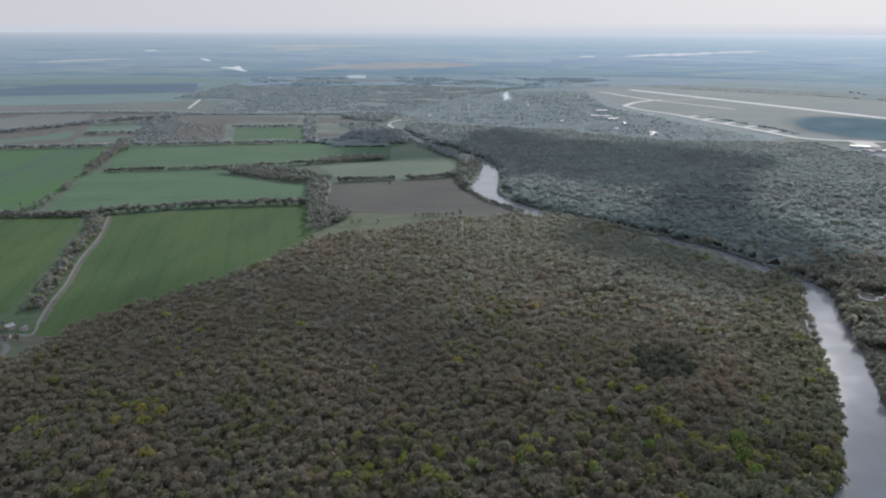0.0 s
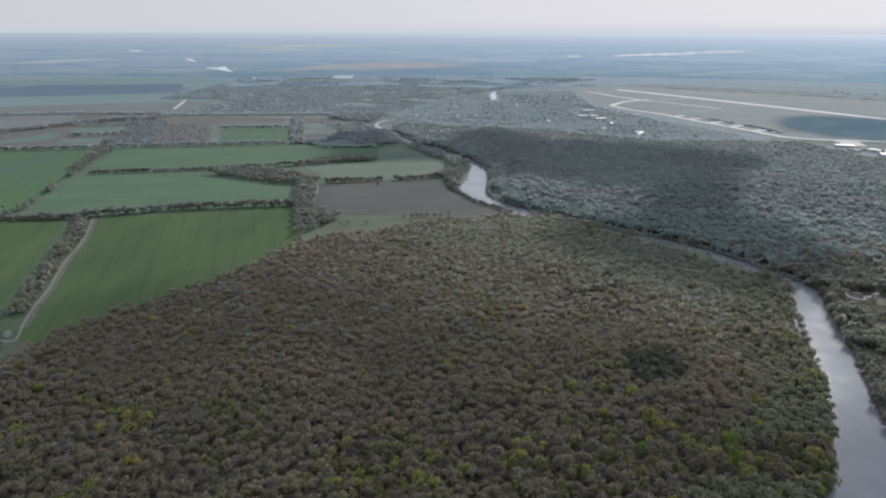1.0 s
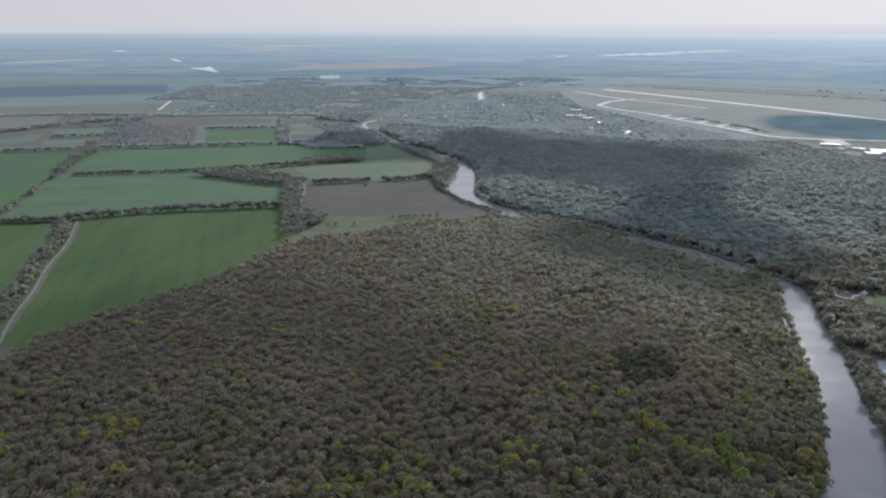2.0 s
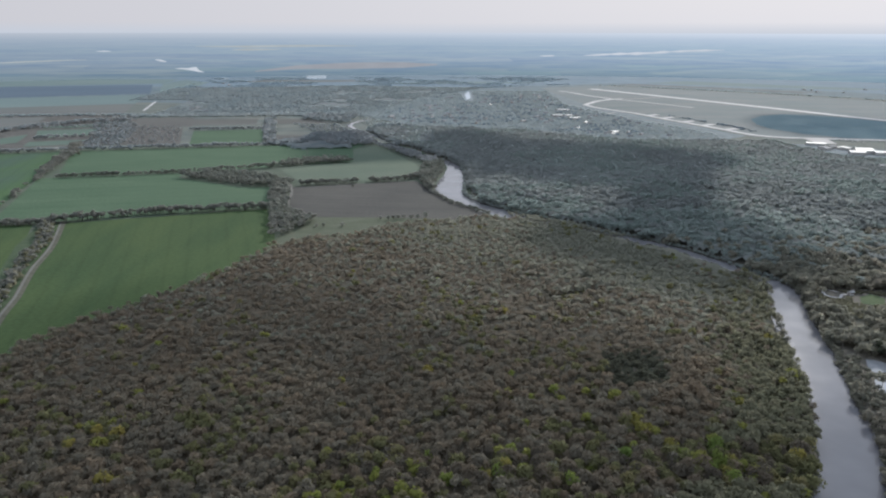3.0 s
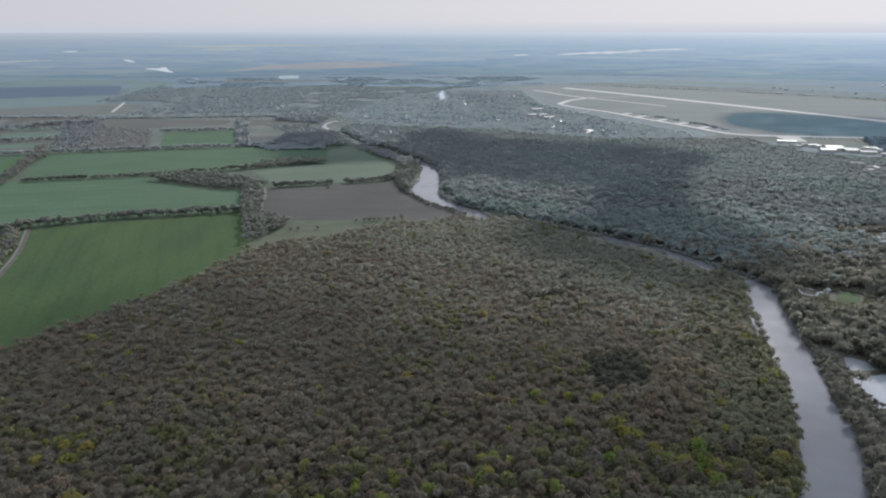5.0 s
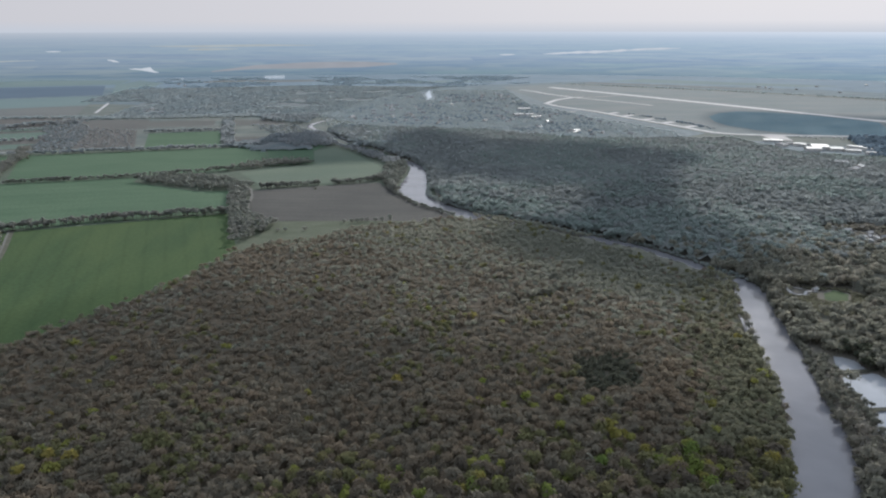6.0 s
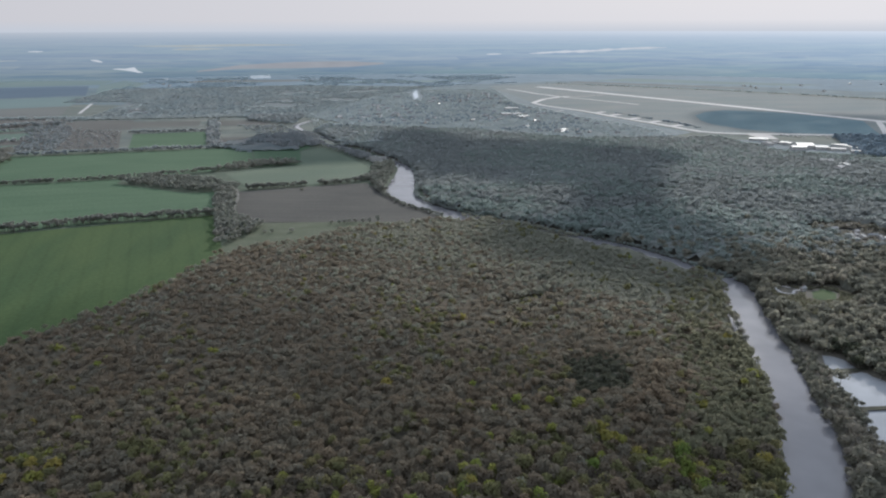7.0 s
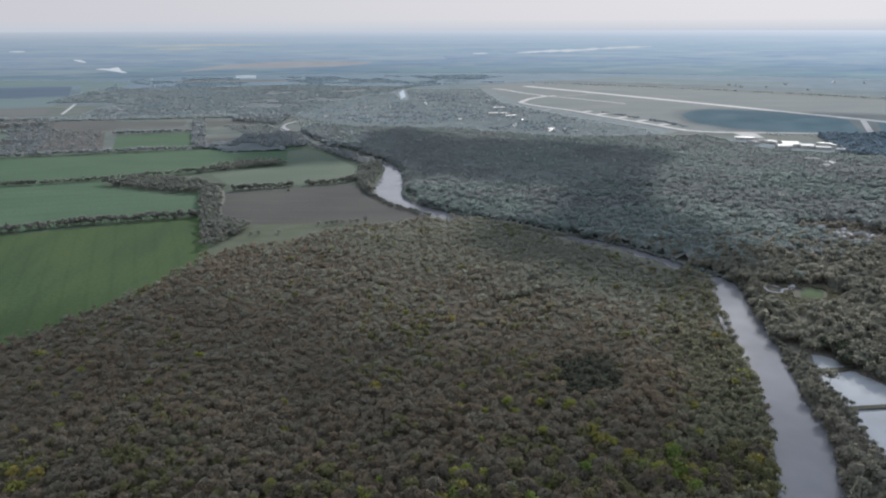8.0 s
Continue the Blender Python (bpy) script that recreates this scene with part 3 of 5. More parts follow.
field([(-470, 604), (-420, 612), (-378, 614), (-376, 600), (-420, 594), (-470, 588)], "hay", "yellow-green mown strip beside the farmyard", 0.34)
track("track_verge", [(-465, 1000), (-427, 881), (-407, 790), (-381, 702), (-374, 668), (-364, 630), (-356, 604)], 8.0, M["earth"], "worn brown verge along a dirt track", "verge", 0.5)
# riverside garden with a ring path
field([(428, 648), (434, 657), (439, 666), (447, 668), (453, 673), (457, 667), (460, 659), (454, 651), (450, 644), (440, 642)], "lawn", "small green lawn in the riverside woods", 0.3)
ring = [(416 + 8 * math.cos(a) * (1 + 0.15 * math.sin(2 * a)), 675 + 11 * math.sin(a)) for a in np.linspace(0.4, 5.2, 9)]
track("garden_path", ring + [(424, 672), (434, 672)], 2.6, M["concrete"], "pale curved garden path", "path", 0.4, 3.0)
field([(330, 443.8), (384, 441.5), (384, 446.2), (330, 448.6)], "dam", "narrow earth dam between two ponds", 0.25)
field([(342, 498.5), (380, 500.5), (380, 504), (344, 505)], "dam", "narrow earth bank between two ponds", 0.25)
field([(-420, 620), (-387, 622), (-372, 600), (-372, 570), (-420, 560)], "meadow", "mown farmyard grass", 0.3)
field([(-380, 574), (-334, 580), (-331, 562), (-335, 548), (-340, 522), (-348, 508), (-370, 508), (-390, 545)], "meadow", "trodden farmyard ground at the forest edge", 0.32)


# ---- backdrop ----
def backdrop():
    m, nt, bs = material("hazy_glow_backdrop", 1.0, 0.0)
    geo = nt.nodes.new("ShaderNodeNewGeometry")
    sep = nt.nodes.new("ShaderNodeSeparateXYZ")
    nt.links.new(geo.outputs["Position"], sep.inputs[0])
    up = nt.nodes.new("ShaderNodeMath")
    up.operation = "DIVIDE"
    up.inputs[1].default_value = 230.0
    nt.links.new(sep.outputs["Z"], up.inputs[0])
    # haze put into the glow colour: paler with height
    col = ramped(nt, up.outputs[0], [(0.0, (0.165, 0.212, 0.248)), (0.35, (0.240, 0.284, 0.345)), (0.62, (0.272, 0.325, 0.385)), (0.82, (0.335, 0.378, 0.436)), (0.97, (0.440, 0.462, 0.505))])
    # field strips of the plain behind, thinning out towards the horizon
    def calc(op, a, b):
        n = nt.nodes.new("ShaderNodeMath")
        n.operation = op
        for k, v in enumerate((a, b)):
            if isinstance(v, float):
                n.inputs[k].default_value = v
            else:
                nt.links.new(v, n.inputs[k])
        return n.outputs[0]
    stretch = calc("DIVIDE", 250.0, calc("MAXIMUM", calc("SUBTRACT", 250.0, sep.outputs["Z"]), 8.0))
    comb = nt.nodes.new("ShaderNodeCombineXYZ")
    nt.links.new(calc("MULTIPLY", calc("MULTIPLY", sep.outputs["X"], stretch), 1 / 1500.0), comb.inputs["X"])
    nt.links.new(calc("MULTIPLY", calc("MULTIPLY", sep.outputs["Y"], stretch), 1 / 900.0), comb.inputs["Y"])
    vor = nt.nodes.new("ShaderNodeTexVoronoi")
    vor.inputs["Scale"].default_value = 1.6
    nt.links.new(comb.outputs[0], vor.inputs["Vector"])
    sepc = nt.nodes.new("ShaderNodeSeparateColor")
    nt.links.new(vor.outputs["Color"], sepc.inputs[0])
    tone = ramped(nt, sepc.outputs["Red"], [(0.0, (0.31, 0.36, 0.42)), (0.45, (0.48, 0.50, 0.50)), (0.8, (0.50, 0.55, 0.49)), (1.0, (0.68, 0.63, 0.55))])
    woodn = noise_tex(nt, comb.outputs[0], 5.0, 7.0, 0.7)
    tone = mixed(nt, 0.5, tone, ramped(nt, woodn, [(0.38, (0.33, 0.39, 0.45)), (0.6, (0.60, 0.58, 0.55))]))
    vor2 = nt.nodes.new("ShaderNodeTexVoronoi")
    vor2.inputs["Scale"].default_value = 4.6
    nt.links.new(comb.outputs[0], vor2.inputs["Vector"])
    sep2 = nt.nodes.new("ShaderNodeSeparateColor")
    nt.links.new(vor2.outputs["Color"], sep2.inputs[0])
    tone = mixed(nt, 0.35, tone, ramped(nt, sep2.outputs["Green"], [(0.0, (0.34, 0.40, 0.47)), (0.6, (0.52, 0.54, 0.51)), (1.0, (0.66, 0.62, 0.54))]))
    # strips lose contrast with height, as if in haze
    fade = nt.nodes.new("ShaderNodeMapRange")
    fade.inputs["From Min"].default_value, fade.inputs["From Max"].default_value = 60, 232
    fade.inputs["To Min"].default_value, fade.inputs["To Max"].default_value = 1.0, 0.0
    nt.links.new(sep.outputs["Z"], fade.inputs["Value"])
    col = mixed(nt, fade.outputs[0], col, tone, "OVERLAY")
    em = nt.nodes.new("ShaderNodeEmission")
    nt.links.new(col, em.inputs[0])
    # glow made brighter towards the sun, for sunlit haze
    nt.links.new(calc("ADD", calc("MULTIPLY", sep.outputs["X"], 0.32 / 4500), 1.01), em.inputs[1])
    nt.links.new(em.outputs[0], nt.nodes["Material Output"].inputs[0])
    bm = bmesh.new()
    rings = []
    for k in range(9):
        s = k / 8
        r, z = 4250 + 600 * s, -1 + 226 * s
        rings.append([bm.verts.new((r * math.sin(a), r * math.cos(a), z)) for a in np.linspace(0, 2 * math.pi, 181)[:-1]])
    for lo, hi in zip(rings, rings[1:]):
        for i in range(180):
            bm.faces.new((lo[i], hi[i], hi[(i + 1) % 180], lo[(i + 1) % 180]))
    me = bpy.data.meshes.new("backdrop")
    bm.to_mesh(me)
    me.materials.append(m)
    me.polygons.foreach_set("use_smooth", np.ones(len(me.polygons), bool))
    tagged(new("backdrop", me), "glowing backdrop of farmland in painted haze", "distance", kind="structure")


backdrop()


def far_strip(name, rows, mat, label, category):
    """A thin glowing strip on the backdrop: rows of bearing in degrees, height and half thickness."""
    bm = bmesh.new()
    prev = None
    for az, z, half in rows:
        pair = []
        for zz in (z - half, z + half):
            r = 4246 + 600 * (zz + 1) / 226
            pair.append(bm.verts.new((r * math.sin(radians(az)), r * math.cos(radians(az)), zz + 1.5)))
        if prev:
            bm.faces.new((prev[0], pair[0], pair[1], prev[1]))
        prev = pair
    me = bpy.data.meshes.new(name)
    bm.to_mesh(me)
    me.materials.append(mat)
    tagged(new(name, me), label, category, kind="structure")


def backdrop_glow_mat(name, colour):
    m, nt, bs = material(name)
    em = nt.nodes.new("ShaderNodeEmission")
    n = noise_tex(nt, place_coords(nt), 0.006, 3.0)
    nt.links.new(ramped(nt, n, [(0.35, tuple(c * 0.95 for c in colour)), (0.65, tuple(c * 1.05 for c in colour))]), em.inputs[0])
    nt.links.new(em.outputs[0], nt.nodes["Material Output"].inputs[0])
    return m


# strips glow by emission; water shine and haze are in the colour
M["far_water_glow"] = backdrop_glow_mat("glowing_backdrop_water", (0.46, 0.475, 0.50))
M["far_straw_glow"] = backdrop_glow_mat("glowing_backdrop_straw", (0.325, 0.345, 0.345))
M["far_fallow_glow"] = backdrop_glow_mat("glowing_backdrop_fallow", (0.262, 0.266, 0.282))
far_strip("backdrop_lake_1", [(13.4, 100, 0.6), (14.3, 103, 4), (15.0, 106, 4.5), (15.3, 107, 3), (16.0, 110, 7), (16.6, 111, 4), (17.2, 112, 8), (17.7, 114, 5), (18.3, 116, 4), (19.1, 121, 7), (19.6, 123, 1.5), (20.2, 126, 5), (20.9, 129, 4), (22.0, 132, 5), (22.6, 133, 2), (23.2, 134, 1)], M["far_water_glow"], "long glowing lake strip on the backdrop", "lake")
far_strip("backdrop_lake_2", [(10.2, 96, 1), (10.5, 96, 3), (11.0, 97, 3), (11.3, 97, 1)], M["far_water_glow"], "small glowing lake strip on the backdrop", "lake")
far_strip("backdrop_lake_3", [(-16.5, 40, 1), (-16.1, 40, 3), (-15.7, 37, 4), (-15.4, 37, 8), (-15.1, 36, 11), (-14.9, 26, 4), (-14.6, 22, 1)], M["far_water_glow"], "glowing forked lake strip on the backdrop", "lake")
far_strip("backdrop_lake_4", [(-17.8, 84, 2), (-17.4, 79, 5), (-17.1, 73, 2)], M["far_water_glow"], "small glowing pond strip on the backdrop", "lake")
far_strip("backdrop_lake_5", [(-21.5, 128, 1), (-21.0, 128, 3), (-20.6, 128, 1)], M["far_water_glow"], "tiny glowing pond strip on the backdrop", "lake")
far_strip("backdrop_field_1", [(-28.2, 78, 1), (-26.5, 82, 3), (-24.5, 85, 3), (-22.2, 88, 1)], M["far_straw_glow"], "glowing straw field strip on the backdrop", "field")
far_strip("backdrop_field_2", [(-15.0, 149, 1), (-11.5, 147, 6), (-7.5, 150, 6), (-3.5, 149, 1)], M["far_straw_glow"], "glowing straw field high on the backdrop", "field")
far_strip("backdrop_field_3", [(-12.5, 130, 1), (-11.5, 131, 6), (-10.2, 131, 4), (-9.0, 132, 1)], M["far_straw_glow"], "small glowing straw field on the backdrop", "field")
far_strip("backdrop_field_4", [(-11.0, 22, 2), (-8.0, 40, 9), (-4.0, 46, 16), (0.0, 48, 14), (2.5, 50, 3)], M["far_fallow_glow"], "broad glowing pinkish fallow field on the backdrop", "field")

# ---- woods ----
rng = np.random.default_rng(7)


def crown_shape(n, lumps, leaf, tall=1.0):
    """Leaf clumps as loose triangles (n, 3, 3): unit radius, standing on z = 0."""
    c = rng.normal(size=(lumps, 3))
    c /= np.linalg.norm(c, axis=1)[:, None]
    c *= rng.uniform(0.25, 0.62, (lumps, 1))
    c[:, 2] = np.abs(c[:, 2]) * 0.9
    r = rng.uniform(0.36, 0.58, lumps)
    k = rng.integers(0, lumps, n)
    d = rng.normal(size=(n, 3))
    d[:, 2] += 0.55
    d /= np.linalg.norm(d, axis=1)[:, None]
    p = c[k] + d * (r[k] * rng.uniform(0.75, 1.08, n))[:, None]
    nrm = d + rng.normal(size=(n, 3)) * 0.45
    nrm /= np.linalg.norm(nrm, axis=1)[:, None]
    u = np.cross(nrm, rng.normal(size=(n, 3)))
    u /= np.linalg.norm(u, axis=1)[:, None]
    v = np.cross(nrm, u)
    s = leaf * rng.uniform(0.6, 1.4, (n, 1))
    a = rng.uniform(-0.4, 0.4, (n, 1))
    tri = np.stack([p + u * s, p - u * s * 0.6 + v * s * (0.9 + a), p - u * s * 0.5 - v * s * (0.9 - a)], 1)
    tri[:, :, 2] = (tri[:, :, 2] + 0.55) * tall
    return tri


def twig_shape(n, width=0.075):
    """Bare twig sprays: long thin triangles fanning up and out from the heart of a crown."""
    d = rng.normal(size=(n, 3))
    d[:, 2] = np.abs(d[:, 2]) * 0.9 + 0.15
    d /= np.linalg.norm(d, axis=1)[:, None]
    a = d * rng.uniform(0.35, 0.62, (n, 1))
    tip = d * rng.uniform(0.8, 1.08, (n, 1)) + rng.normal(size=(n, 3)) * 0.08
    w = np.cross(d, rng.normal(size=(n, 3)))
    w /= np.linalg.norm(w, axis=1)[:, None]
    w *= width * rng.uniform(0.7, 1.5, (n, 1))
    tri = np.stack([a + w, a - w, tip], 1)
    tri[:, :, 2] += 0.55
    return tri


def rounded(tri, soft=0.8):
    """Turns the clumps of a crown outwards and gives them the soft shading of a round tree: (tri, normals)."""
    c = tri.mean(1)
    out = c - np.array([0, 0, 0.3 * tri[:, :, 2].max()])
    out /= np.linalg.norm(out, axis=1)[:, None]
    flat = np.cross(tri[:, 1] - tri[:, 0], tri[:, 2] - tri[:, 0])
    flat /= np.linalg.norm(flat, axis=1)[:, None] + 1e-9
    back = (flat * out).sum(1) < 0
    tri = tri.copy()
    tri[back] = tri[back][:, ::-1]
    flat[back] *= -1
    nrm = out * soft + flat * (1 - soft)
    nrm /= np.linalg.norm(nrm, axis=1)[:, None]
    return tri, np.repeat(nrm[:, None], 3, 1)


SHAPES = {"bare": [np.concatenate([crown_shape(96, 9, 0.15, 1.0), twig_shape(44, 0.05)]) for _ in range(12)], "sparse": [np.concatenate([crown_shape(84, 9, 0.16, 1.0), twig_shape(30, 0.05)]) for _ in range(10)], "wide": [crown_shape(100, 8, 0.21, 0.95) for _ in range(10)], "near": [crown_shape(120, 8, 0.19, 1.0) for _ in range(10)], "mid": [crown_shape(52, 6, 0.29, 0.95) for _ in range(8)],
          "far": [crown_shape(26, 4, 0.44, 0.85) for _ in range(8)]}


SHAPES = {kind: [rounded(tri) for tri in shapes] for kind, shapes in SHAPES.items()}


def scatter(poly, spacing, jitter=0.48):
    p = np.array(poly, float)
    x0, y0 = p.min(0)
    x1, y1 = p.max(0)
    gx, gy = np.meshgrid(np.arange(x0, x1, spacing), np.arange(y0, y1, spacing * 0.87))
    gx[1::2] += spacing / 2
    xy = np.stack([gx.ravel(), gy.ravel()], -1) + rng.uniform(-jitter, jitter, (gx.size, 2)) * spacing
    return xy[inside(xy, list(poly))]


def dry(xy, gap=3.0):
    """Leaves out what stands in the river or a pond."""
    keep = river_gap(xy) > gap
    for p in PONDS:
        keep &= poly_gap(xy, p) > gap * 0.6
    return xy[keep]


def field_noise(xy, scale, seed):
    return np.array([noise.noise((x * scale, y * scale, seed)) for x, y in xy])


def cloud(name, shade, label, size=34.0, mat="cloud", fray=0.0):
    """A flat broken cloud of many puffs, standing sunward of the ground that it shades; fray: how far its edge is ragged."""
    ball = bmesh.new()
    bmesh.ops.create_icosphere(ball, subdivisions=2, radius=1.0)
    unit = np.array([v.co[:] for v in ball.verts])
    tris = np.array([[v.index for v in f.verts] for f in ball.faces])
    ball.free()
    spots = scatter(shade, size)
    if fray:
        spots = spots[-poly_gap(spots, shade) > rng.uniform(0, fray, len(spots))]
    n = len(spots)
    reach = CLOUD_BASE / math.tan(radians(SUN_EL))
    mid = np.column_stack([spots[:, 0] + reach * math.sin(radians(SUN_AZ)), spots[:, 1] + reach * math.cos(radians(SUN_AZ)), np.full(n, CLOUD_BASE) + rng.uniform(-6, 6, n)])
    wide = size * rng.uniform(0.75, 1.1, (n, 1, 1)) * np.array([1, 1, 0.3])
    lumpy = 1 + rng.uniform(-0.18, 0.18, (n, len(unit), 1))
    co = mid[:, None] + unit[None] * wide * lumpy
    me = bpy.data.meshes.new(name)
    me.from_pydata(co.reshape(-1, 3).tolist(), [], (tris[None] + np.arange(n)[:, None, None] * len(unit)).reshape(-1, 3).tolist())
    me.materials.append(M[mat])
    me.polygons.foreach_set("use_smooth", np.ones(len(me.polygons), bool))
    return tagged(new(name, me), label, "cloud", kind="structure")


cloud("cloud_1", SHADE_WOODS, "flat grey cloud drifting over the plain")
cloud("cloud_2", SHADE_BEND, "small ragged cloud drifting over the plain", 26.0)
cloud("cloud_3", SHADE_PASTURE, "small flat cloud drifting over the plain", 26.0)
# unseen cloud, added to soften sunlight on the near forest and banks
cloud("cloud_5", SHADE_FOREST, "unseen thin cloud added to flatten light on the forest", 34.0, "thin_cloud", 120.0)
cloud("cloud_4", SHADE_AIRFIELD, "broad thin cloud over the airfield", 30.0, "thin_cloud", 20.0)


def gap_filler(name, poly, spacing, base, bump, mat, label, holes=(), zones=()):
    """Sheet added below a wood's crowns to lift dark gaps, sloping to the ground at the edges."""
    p = np.array(poly, float)
    xs, ys = np.arange(p[:, 0].min(), p[:, 0].max(), spacing), np.arange(p[:, 1].min(), p[:, 1].max(), spacing)
    gx, gy = np.meshgrid(xs, ys)
    xy = np.stack([gx.ravel(), gy.ravel()], -1) + rng.uniform(-0.3, 0.3, (gx.size, 2)) * spacing
    edge = np.minimum(-poly_gap(xy, list(poly)), river_gap(xy) - 1.0)
    for h in (*PONDS, *holes):
        edge = np.minimum(edge, poly_gap(xy, h) - 2.0)
    rise = np.clip(edge / 9.0, 0, 1)
    z = rise * (base * np.clip(0.65 + (xy[:, 1] - 430) / 600, 0.65, 1) + 2.4 * field_noise(xy, 0.022, 9.0) + bump * (field_noise(xy, 0.06, 2.0) * 1.2 + rng.uniform(-0.6, 0.6, len(xy)))) - (1 - rise) * 0.5
    tint = np.clip(0.5 + field_noise(xy, 0.03, 4.0) * 0.8 + rng.uniform(-0.2, 0.2, len(xy)), 0.02, 0.98)
    nx = len(xs)
    i = (np.arange(len(ys) - 1)[:, None] * nx + np.arange(nx - 1)).ravel()
    quads = np.stack([i, i + 1, i + nx + 1, i + nx], -1)
    quads = quads[(edge[quads] > 0).all(1)]
    own, back = np.unique(quads, return_inverse=True)
    me = bpy.data.meshes.new(name)
    me.from_pydata(np.column_stack([xy, z])[own].tolist(), [], back.reshape(-1, 4).tolist())
    me.materials.append(mat)
    at = xy[quads[:, 0]] + rng.normal(0, 14, (len(quads), 2))
    which = np.zeros(len(quads), np.int32)
    for k, (zone, m) in enumerate(zones):
        me.materials.append(m)
        which[inside(at, zone)] = k + 1
    me.polygons.foreach_set("material_index", which)
    me.attributes.new("tint", "FLOAT", "POINT").data.foreach_set("value", tint[own].astype(np.float32))
    return tagged(new(name, me), label, "undergrowth", kind="stuff")


def woods(name, xy, detail, radius, height, mat, label, category="woodland", trunks=True, grow=0.0):
    """Many trees too close together to count, as one mesh."""
    if not len(xy):
        return None
    n = len(xy)
    shapes = SHAPES[detail]
    k = rng.integers(0, len(shapes), n)
    yaw = rng.uniform(0, 2 * np.pi, n)
    rad = radius[0] + (radius[1] - radius[0]) * rng.uniform(0, 1, n) ** 1.4
    high = rng.uniform(height[0], height[1], n)
    if height[1] > 8:
        swell = field_noise(xy, 0.022, 9.0)
        high = high + 2.4 * swell
        rad = rad * (1 + 0.35 * swell)
    old = np.clip((540 - xy[:, 1] + 60 * field_noise(xy, 0.01, 8.0)) / 90, 0, 1) * grow
    rad, high = rad * (1 + old), high + 7 * old
    tint = np.clip(0.5 + 0.75 * field_noise(xy, 0.009, 7.0) + 0.4 * field_noise(xy, 0.03, 5.0), 0, 1) * 0.55 + rng.uniform(0, 0.45, n)
    base = ground_height(xy)
    parts, tints, normals = [], [], []
    for s, (shape, nrm) in enumerate(shapes):
        w = np.nonzero(k == s)[0]
        if not len(w):
            continue
        c, sn = np.cos(yaw[w])[:, None, None], np.sin(yaw[w])[:, None, None]
        x, y, z = shape[None, :, :, 0], shape[None, :, :, 1], shape[None, :, :, 2]
        r = rad[w][:, None, None]
        top = shape[:, :, 2].max()
        crown_h = np.minimum(high[w] * 0.8, rad[w] * (1.5 if detail in ("near", "bare", "sparse") else 1.15))[:, None, None]
        co = np.stack([(x * c - y * sn) * r + xy[w, 0][:, None, None], (x * sn + y * c) * r + xy[w, 1][:, None, None],
                       z / top * crown_h + (high[w] + base[w])[:, None, None] - crown_h], -1)
        parts.append(co.reshape(-1, 3))
        tints.append(np.repeat(tint[w], shape.shape[0] * 3))
        x, y, z = nrm[None, :, :, 0], nrm[None, :, :, 1], nrm[None, :, :, 2]
        normals.append(np.stack([x * c - y * sn, x * sn + y * c, z + 0 * c], -1).reshape(-1, 3))
    me = raw_mesh(name, np.concatenate(parts), 3, [mat], np.concatenate(tints), np.concatenate(normals))
    ob = tagged(new(name, me), label, category, kind="stuff")
    if trunks and detail in ("near", "bare", "sparse"):
        a = np.arange(3) * 2.094
        foot = np.stack([np.cos(a), np.sin(a)], -1)
        lo = np.concatenate([foot * 0.28, np.zeros((3, 1))], 1)
        hi = np.concatenate([foot * 0.10, np.ones((3, 1))], 1)
        quad = np.stack([np.stack([lo[i], lo[(i + 1) % 3], hi[(i + 1) % 3], hi[i]]) for i in range(3)])
        co = np.repeat(quad.reshape(1, -1, 3), n, 0)
        co[:, :, 2] *= (high * 0.75)[:, None]
        co += np.column_stack([xy, base])[:, None]
        tm = raw_mesh("trunks", co.reshape(-1, 3), 4, [M["bark"]])
        t = new("trunks", tm)
        t.parent = ob
        tagged(t, kind="stuff")
    return ob


NEAR_STAND = [(-60, 376), (232, 352), (250, 405), (240, 430), (-60, 430)]
DARK_STAND = [(146, 532), (195, 538), (184, 480), (142, 474)]
FARMYARD = [(-385, 575), (-352, 590), (-318, 582), (-314, 562), (-322, 540), (-334, 515), (-346, 505), (-372, 505), (-395, 545)]
GLADE = [(128, 660), (146, 680), (186, 692), (198, 684), (176, 668), (150, 656)]
THICK_STAND = [(156, 712), (168, 730), (200, 740), (214, 732), (192, 714)]

# added sheet that brightens the gaps between the forest crowns
gap_filler("undergrowth", [(-300, 420), (-380, 520), (-318, 566), (-293, 618), (-225, 715), (-160, 835), (-168, 850), (-142, 865), (-118, 874), (-88, 887), (-62, 897), (-42, 929), (12, 944), (87, 970), (175, 960), (240, 895), (330, 788), (368, 735), (358, 690), (335, 620), (290, 490), (215, 345), (-240, 330)], 5.0, 7.0, 1.4, M["bare"],
        "brown sheet added below forest crowns to lift dark gaps", (GLADE, FARMYARD), [([(-240, 700), (-170, 960), (400, 1000), (420, 560), (300, 540), (200, 570), (60, 640)], M["palebare"]), ([(0, 860), (-20, 960), (400, 1000), (420, 560), (300, 540), (240, 640)], M["grey"]), ([(150, 300), (230, 480), (285, 600), (420, 600), (330, 300)], M["bankolive"]), (DARK_STAND, M["dark"])])
trees = dry(scatter(FOREST, 6.3), -0.3)
trees = trees[~inside(trees, FARMYARD)]
CREEK = np.array([(302, 548), (305, 560), (308, 572), (311, 584), (315, 597)])
trees = trees[np.linalg.norm(trees[:, None] - CREEK[None], axis=2).min(1) > 6.5]
aside = (trees[:, 1] < 335) | (np.abs(trees[:, 0] - 20) > 0.72 * trees[:, 1])
woods("outer_forest", trees[aside], "far", (3.6, 5.2), (9, 13), M["bare"], "brown forest of barely leafing trees")
trees = trees[~aside]
